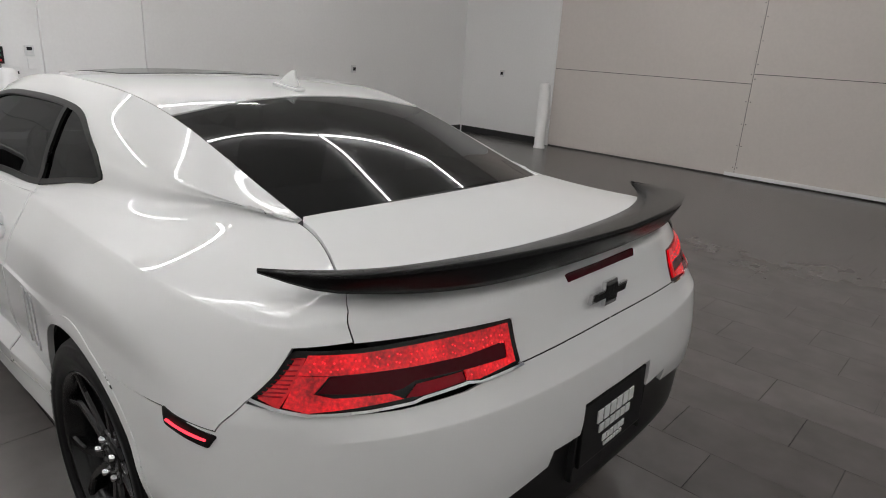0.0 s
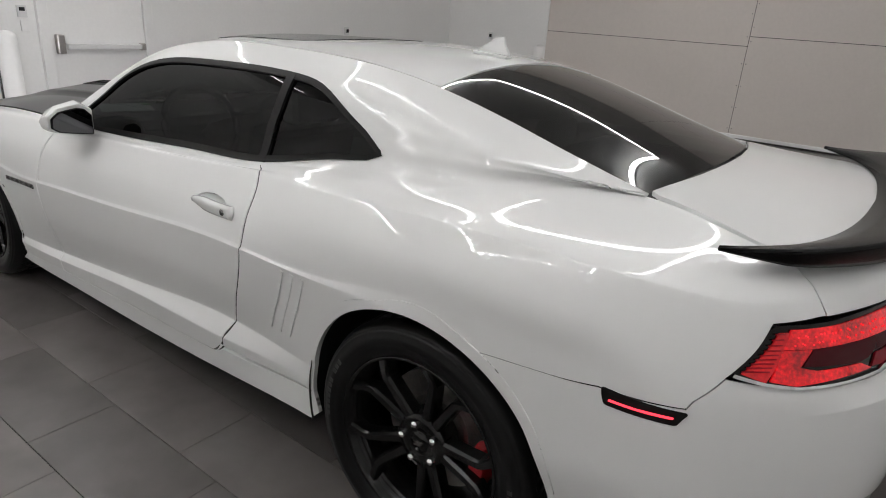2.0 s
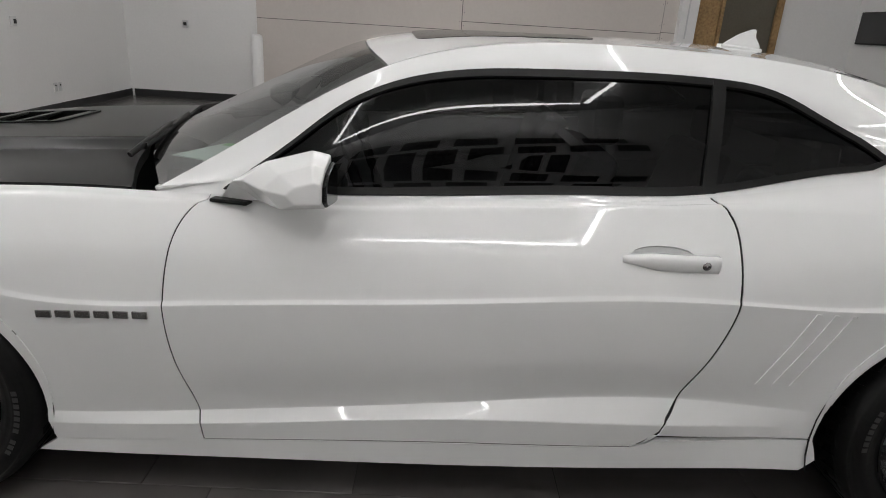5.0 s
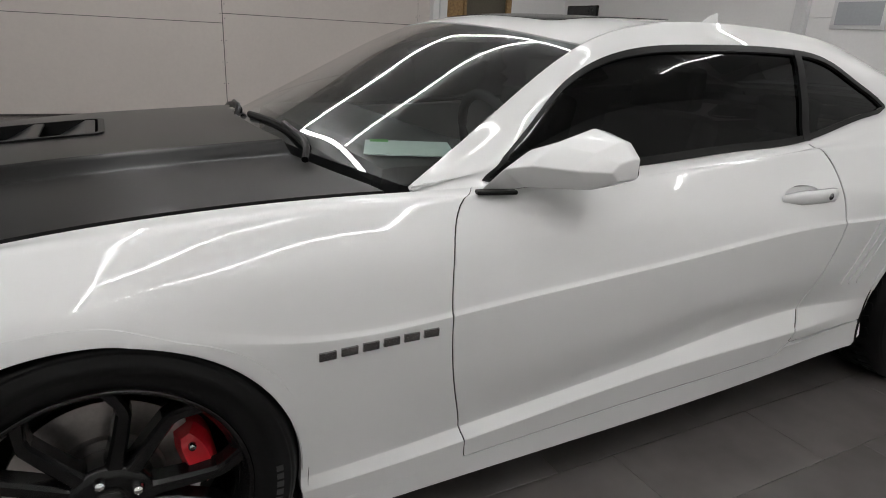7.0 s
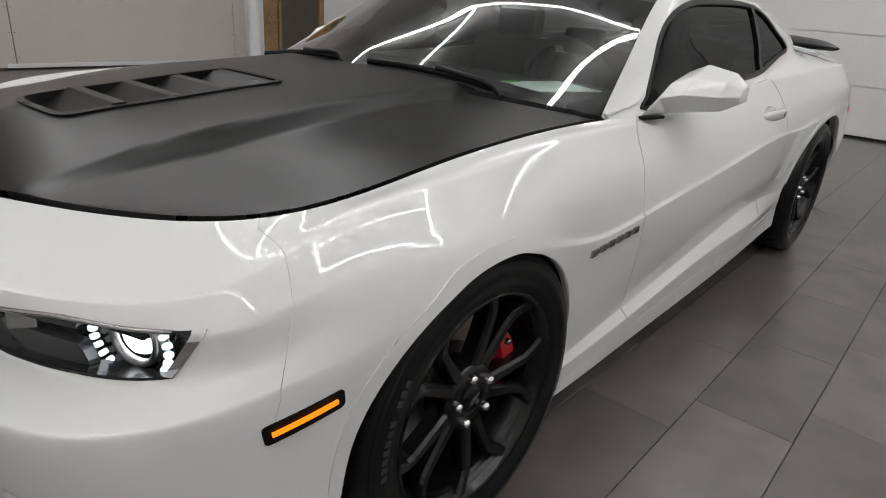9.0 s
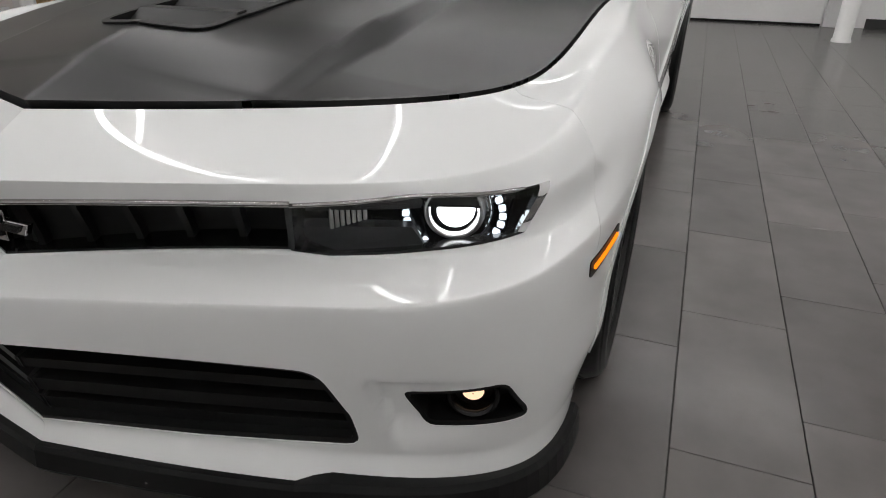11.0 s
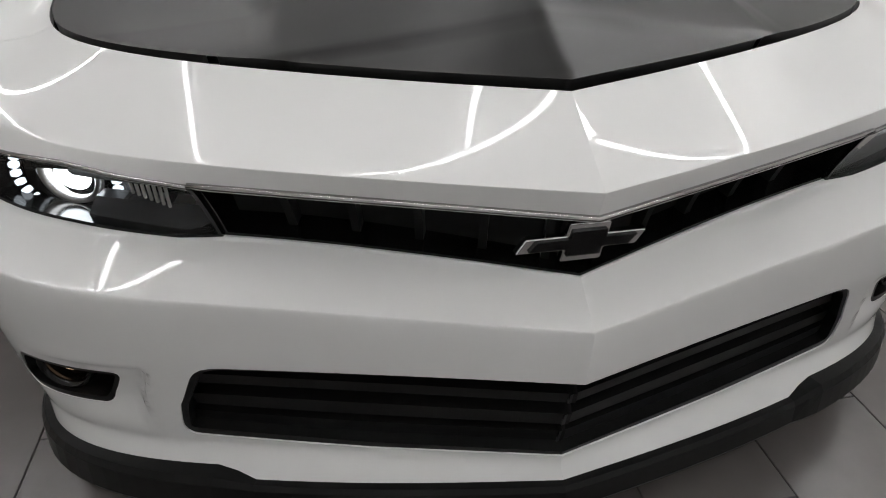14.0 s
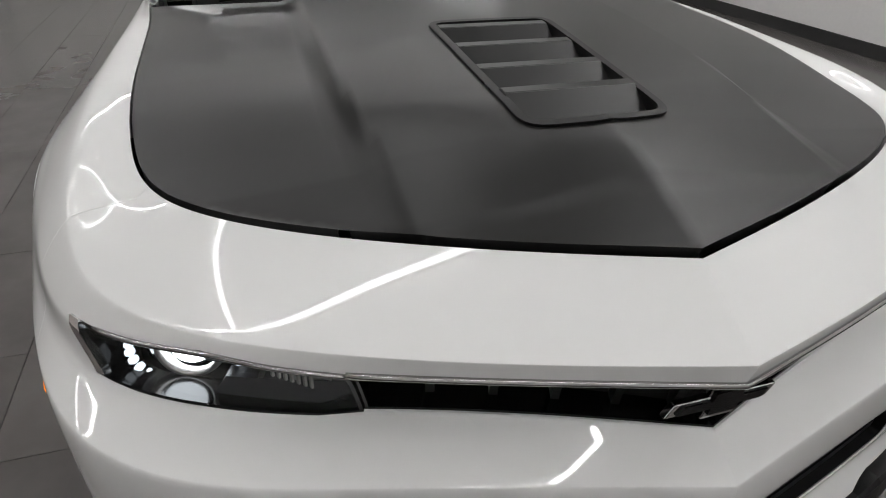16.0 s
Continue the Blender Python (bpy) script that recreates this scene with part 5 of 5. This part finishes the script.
def emblem(x, z, w, tilt, name="emblem"):
    """A plain cross-shaped badge: chrome rim with a black face."""
    h = w * .36
    o = [(-.5, .16), (-.17, .16), (-.15, .46), (.19, .46), (.18, .16), (.5, .16), (.42, -.2), (.15, -.2), (.14, -.5), (-.2, -.5), (-.18, -.2), (-.58, -.2)]
    sgn = 1 if x > 0 else -1
    e = new(name)
    e.parent = car
    e["label"] = "chrome-rimmed black cross-shaped badge"
    e.matrix_basis = Matrix.Translation((x, 0, z)) @ Matrix.Rotation(radians(tilt), 4, "Y")
    part("badge_rim", prism([(a * w * sgn, b * h) for a, b in o], .012 * sgn, "x", 0, .0015), CHROME, e)
    part("badge_face", prism([(a * w * .82 * sgn, b * h * .64) for a, b in o], .006 * sgn, "x", .010 * sgn), GLOSS_BLACK, e)


emblem(2.322, .641, .165, 0)
emblem(-2.386, .935, .178, 9)

for y in (.565, .605):
    uv = BODY.near([(-2.30, y - .014, .985), (-2.30, y + .014, .985), (-2.29, y + .014, 1.012), (-2.29, y - .014, 1.012)])
    skin_part("boot_badge", skin_mesh(BODY, uv, (), .02, .004, .005, mirror=True), BLACK, car, "black badge letter as a plain bar")

# number plate with plain white bars
pl = new("plate")
pl.parent = car
pl["label"] = "black dealer plate with white print"
pl.matrix_basis = Matrix.Translation((-2.452, 0, .606)) @ Matrix.Rotation(radians(2), 4, "Y")
part("plate_board", block((.012, .335, .175), (0, 0, 0), .004), BLACK, pl)
for z, w, h in ((.03, .20, .035), (-.008, .17, .022), (-.045, .12, .018), (-.066, .10, .010)):
    for k in range(6):
        part("print_bar", block((.003, w / 6 * .78, h), (-.0075, (k - 2.5) * w / 6, z)), PLATE_WHITE, pl)

# door handle, badge, mirror
for s in (1, -1):
    hd = new("door_handle")
    hd.parent = car
    hd["label"] = "white door handle with lock"
    bm = bmesh.new()
    rings = []
    for k in np.linspace(0, 1, 15):
        x = -.405 - .235 * k
        out = .885 + .022 * math.sin(min(1, k * 1.15) * math.pi * .55) 
        hz = .010 + .011 * min(1, k * 3)
        z = .817 + .004 * k
        rings.append([bm.verts.new((x, s * (out + dy), z + dz)) for dy, dz in ((-.015, -hz), (0, -hz), (.006, -hz * .5), (.007, hz * .5), (.001, hz), (-.015, hz))])
    for p, q in zip(rings, rings[1:]):
        for j in range(6):
            bm.faces.new((p[j], p[(j + 1) % 6], q[(j + 1) % 6], q[j]))
    bm.faces.new(rings[0])
    bm.faces.new(rings[-1][::-1])
    bmesh.ops.recalc_face_normals(bm, faces=bm.faces[:])
    part("grip", bm, WHITE_CAR, hd, "", True)
    lk = lathe([(.001, .002), (.010, .002), (.013, -.004)], 20)
    bmesh.ops.translate(lk, vec=(-.605, .913 if s > 0 else -.913, .820), verts=lk.verts)
    part("lock", lk, BADGE, hd, "grey lock cylinder", True)
    deep = skin_mesh(BODY, CUP, (), .012, -.003, 0)
    low = .018 * np.clip(1 - ((deep[0][:, 0] + .505) / .082) ** 2 - ((deep[0][:, 2] - .828) / .036) ** 2, 0, 1)
    dish_at = deep[0] - deep[2] * low[:, None]
    bend = np.stack([(deep[0][:, 0] + .505) / .082 * .4, 0 * low, (deep[0][:, 2] - .828) / .036 * .7], 1)
    dish_n = deep[2] - bend
    dish_n /= np.linalg.norm(dish_n, axis=1)[:, None]
    deep = (deep[0], deep[1], dish_n)
    skin_part("grip_cup", (dish_at * [1, s, 1], deep[1] if s > 0 else [f[::-1] for f in deep[1]], deep[2] * [1, s, 1]), WHITE_CAR, hd)
    # model badge as plain bars
    bd = new("wing_badge")
    bd.parent = car
    bd["label"] = "grey metal lettering strip as plain bars"
    for k in range(6):
        x0 = 1.035 - k * .047
        z0 = .608 + k * .0015
        uv = BODY.near([(x0, .93, z0 - .009), (x0 - .036, .93, z0 - .009), (x0 - .036, .93, z0 + .009), (x0, .93, z0 + .009)])
        skin_part("badge_bar", skin_mesh(BODY, uv, (), .02, .005, .006, mirror=s < 0), BADGE, bd)
    # wing mirror
    mr = new("wing_mirror")
    mr.parent = car
    mr["label"] = "white wing mirror on a black foot"
    shell = bmesh.new()
    rings = []
    for cy, zt, zb, xf, xr in ((.806, .900, .886, .61, .545), (.838, 1.018, .902, .567, .325), (.888, 1.045, .908, .527, .315), (.970, 1.029, .920, .457, .315), (1.008, .996, .944, .397, .318)):
        h, d = zt - zb, xf - xr
        sec = ((xr, zb + .08 * h), (xr, zt - .06 * h), (xr + .2 * d, zt), (xr + .72 * d, zt - .24 * h), (xf, zb + .40 * h), (xr + .74 * d, zb))
        rings.append([shell.verts.new((x, s * cy, z)) for x, z in sec])
    k = len(rings[0])
    for p, q in zip(rings, rings[1:]):
        for j in range(k):
            shell.faces.new((p[j], p[(j + 1) % k], q[(j + 1) % k], q[j]))
    shell.faces.new(rings[0])
    shell.faces.new(rings[-1][::-1])
    bmesh.ops.recalc_face_normals(shell, faces=shell.faces[:])
    bmesh.ops.bevel(shell, geom=shell.edges[:], offset=.016, segments=5, affect="EDGES", profile=.5, clamp_overlap=True)
    part("mirror_shell", shell, WHITE_CAR, mr, "", True)
    face = [(.880, .918), (.880, .988), (.905, 1.012), (.93, 1.017), (.995, 1.006), (1.022, .984), (1.024, .952), (1.0, .936), (.93, .924)]
    part("mirror_rim", prism([(s * (.924 + (y - .952) * 1.07), .968 + (z - .968) * 1.09) for y, z in face], .008, "x", .3085, .002), BLACK, mr, "black mirror edge")
    part("mirror_glass", prism([(s * (y - .028), z) for y, z in face], .004, "x", .3055), MIRROR, mr, "mirror glass")
    part("mirror_foot", block((.10, .035, .010), (.575, s * .824, .893), .004, Matrix.Rotation(radians(-12 * s), 3, "Z")), BLACK, mr, "black mirror foot")

for k in range(3):
    x0 = -.905 - k * .045
    skin_bar("gill", BODY, smooth_line([(x0, .93, .715), (x0 + .025, .92, .65), (x0 + .065, .91, .56), (x0 + .095, .91, .49)], 4), .015, .0032, WHITE_CAR, car, "", depth=.003)

# roof aerial
o = [(-.91, 1.315), (-.93, 1.338), (-.975, 1.368), (-1.018, 1.386), (-1.034, 1.386), (-1.036, 1.36), (-1.055, 1.335), (-1.06, 1.312)]
f = prism(o, .010, "y", -.005, .003)
part("aerial", f, WHITE_CAR, car, "white shark-fin aerial")
part("aerial_foot", block((.15, .042, .012), (-.985, 0, 1.322), .005, Matrix.Rotation(radians(-4), 3, "Y")), WHITE_CAR, car)

# bonnet vent
vent = new("bonnet_vent")
vent.parent = car
vent["label"] = "black louvred bonnet vent"
skin_part("vent_frame", skin_mesh(HOOD, VENT, [shrink(VENT, .016)], .012, .005, .07, keep_centre=False), BLACK, vent)
skin_part("vent_floor", skin_mesh(HOOD, VENT, (), .05, -.085, 0, keep_centre=False), DARK, vent)
for x in (1.415, 1.545, 1.675, 1.805):
    zt = float(hood_height(np.array([x]), np.array([0.0]))[0])
    blade = prism([(x - .020, zt + .004), (x + .006, zt + .002), (x + .016, zt - .004), (x + .085, zt - .046), (x + .083, zt - .053), (x + .012, zt - .014), (x - .020, zt - .004)], .264, "y", -.132, .0015)
    part("louvre", blade, MATTE, vent)
for k in range(11):
    part("mesh_wire", tube([(1.885, -.11 + k * .022, .828), (1.945, -.11 + k * .022, .842)], .003, 6), BLACK, vent)
for k in range(3):
    part("mesh_wire", tube([(1.895 + k * .022, -.12, .830 + k * .0045), (1.895 + k * .022, .12, .830 + k * .0045)], .003, 6), BLACK, vent)

# front lip
lip_pts = BODY.at(np.stack([np.linspace(arch_b[-1, 0] + .03, U_END, 40), np.zeros(40)], 1))
bm = bmesh.new()
for s in (1, -1):
    rings = []
    for i, p in enumerate(lip_pts):
        n = BODY.normal(np.array([[np.linspace(arch_b[-1, 0] + .03, U_END, 40)[i], .02]]))[0]
        n[2] = 0
        n /= np.linalg.norm(n)
        w = min(1, max(0, (p[1] - .50) / .03))
        prof = ((-.03, .006 + .018 * w), (.008 + .004 * w, .006 + .018 * w), (.014 + .006 * w, -.002 + .014 * w), (.020 + .006 * w, -.040), (.016 + .006 * w, -.050), (-.05, -.050))
        rings.append([bm.verts.new(((p[0] + n[0] * a), s * (p[1] + n[1] * a if i < 39 else 0), p[2] + b)) for a, b in prof])
    for p, q in zip(rings, rings[1:]):
        for j in range(6):
            bm.faces.new((p[j], p[(j + 1) % 6], q[(j + 1) % 6], q[j]))
    bm.faces.new(rings[0])
bmesh.ops.recalc_face_normals(bm, faces=bm.faces[:])
part("front_lip", bm, BLACK, car, "black front splitter lip")

# wipers and cabin
for pts in ([(.975, .03, .976), (.945, .20, .975), (.928, .36, .966), (.925, .50, .950)], [(.935, -.60, .935), (.95, -.40, .958), (.965, -.25, .969), (.978, -.10, .974)]):
    w = new("wiper")
    w.parent = car
    w["label"] = "black wiper with a flat blade"
    run = smooth_line(pts, 6)
    part("blade", tube(run, .0075, 8, False, 1.5), BLACK, w)
    part("arm", tube(smooth_line([run[10] + [0, 0, .012], run[14] + [.004, 0, .011], run[-1] + [.006, .0, .005], run[-1] + [.024, .05, -.018]], 4), .009, 8), BLACK, w)
dash = bmesh.new()
block((.42, 1.36, .16), (.60, 0, .86), .05, bm=dash)
part("dashboard", dash, CABIN, car, "black dashboard")
part("dash_paper", block((.23, .22, .003), (.665, .525, .9465), 0, Matrix.Rotation(radians(-22), 3, "Z")), PAPER, car, "pale sheet on the dashboard")
part("dash_tag", block((.05, .035, .004), (.70, .405, .9475), 0, Matrix.Rotation(radians(-22), 3, "Z")), TAG_GREEN, car, "bright green tag on the dashboard")
part("steering_wheel", tube([(.30 + .06 * math.sin(a), .37 + .18 * math.cos(a), .90 + .17 * math.sin(a)) for a in np.linspace(0, 2 * math.pi, 33)[:-1]], .016, 8, True), CABIN, car, "black steering wheel", True)
for y in (.37, -.37):
    for x, h in ((-.28, 1.0), (-.95, .9)):
        seat = new("seat")
        seat.parent = car
        part("seat_back", block((.13, .46, .50), (x - .06, y, h - .22), .05, Matrix.Rotation(radians(-14), 3, "Y"), seg=3), CABIN, seat)
        part("seat_base", block((.46, .48, .14), (x + .22, y, .48), .05, seg=3), CABIN, seat)
        part("head_rest", block((.09, .25, .15), (x - .15, y, h + .10), .04, seg=3), CABIN, seat)
part("rear_shelf", block((.55, 1.1, .02), (-1.52, 0, 1.0), .005), CABIN, car)

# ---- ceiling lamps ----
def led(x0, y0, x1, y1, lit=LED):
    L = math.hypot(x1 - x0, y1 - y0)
    lamp_ob = thing("ceiling_tube_light", "white glowing ceiling tube light, inferred or added as fill", "ceiling light", ((x0 + x1) / 2, (y0 + y1) / 2, CEIL), "ceiling tube lights")
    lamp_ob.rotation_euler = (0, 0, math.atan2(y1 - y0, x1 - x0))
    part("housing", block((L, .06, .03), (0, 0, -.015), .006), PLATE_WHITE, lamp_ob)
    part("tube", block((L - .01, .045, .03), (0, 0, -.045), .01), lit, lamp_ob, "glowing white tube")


# Tube frame inferred from reflections; its uneven strengths are set for balance.
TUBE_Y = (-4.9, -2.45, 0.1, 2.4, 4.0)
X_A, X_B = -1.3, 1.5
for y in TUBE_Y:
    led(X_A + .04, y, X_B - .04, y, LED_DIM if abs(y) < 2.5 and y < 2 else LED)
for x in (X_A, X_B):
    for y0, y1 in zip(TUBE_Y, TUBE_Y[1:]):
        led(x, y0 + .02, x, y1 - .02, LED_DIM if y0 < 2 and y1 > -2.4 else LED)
# Two more rows added as fill for the car's rear and front faces.
for k in range(3):
    led(-4.5, -3.45 + k * 2.3, -4.5, -1.2 + k * 2.3)
for k in range(3):
    led(4.0, -3.0 + k * 2.3, 4.0, -.75 + k * 2.3)

# ---- floor tiles ----
def tiles():
    """12 by 24 inch tiles in a one-third running bond along the car."""
    L, W, g = .629, .300, .0019
    bm = block((L - g, W - g, .012), (0, 0, -.006), .0015, seg=1)
    me = bpy.data.meshes.new("tile")
    bm.to_mesh(me)
    bm.free()
    me.materials.append(TILE)
    rest = bmesh.new()
    count = 0
    for j in range(-31, 13):
        y = 1.117 + W * (j + .5)
        off = 1.103 + (L / 3) * (-j % 3)
        for i in range(-14, 8):
            x = off + L * (i + .5)
            if not (X_REAR - .6 < x < X_FRONT + .6 and Y_RIGHT - .3 < y < Y_LEFT + .3):
                continue
            near = abs(x) < 3.2 and .7 < y < 3.2 or abs(x - 1.6) < 1.4 and -1.6 < y <= .7 or abs(x + 3.0) < .9 and -1.8 < y <= .7
            if near and count < 300:
                t = new("tile", me)
                t.location = (x, y, 0)
                t.parent = FLOOR
                count += 1
            else:
                block((L - g, W - g, .012), (x, y, -.006), 0, None, rest)
    ob = part("tile_field", rest, TILE, FLOOR)
    ob["kind"] = "stuff"


tiles()
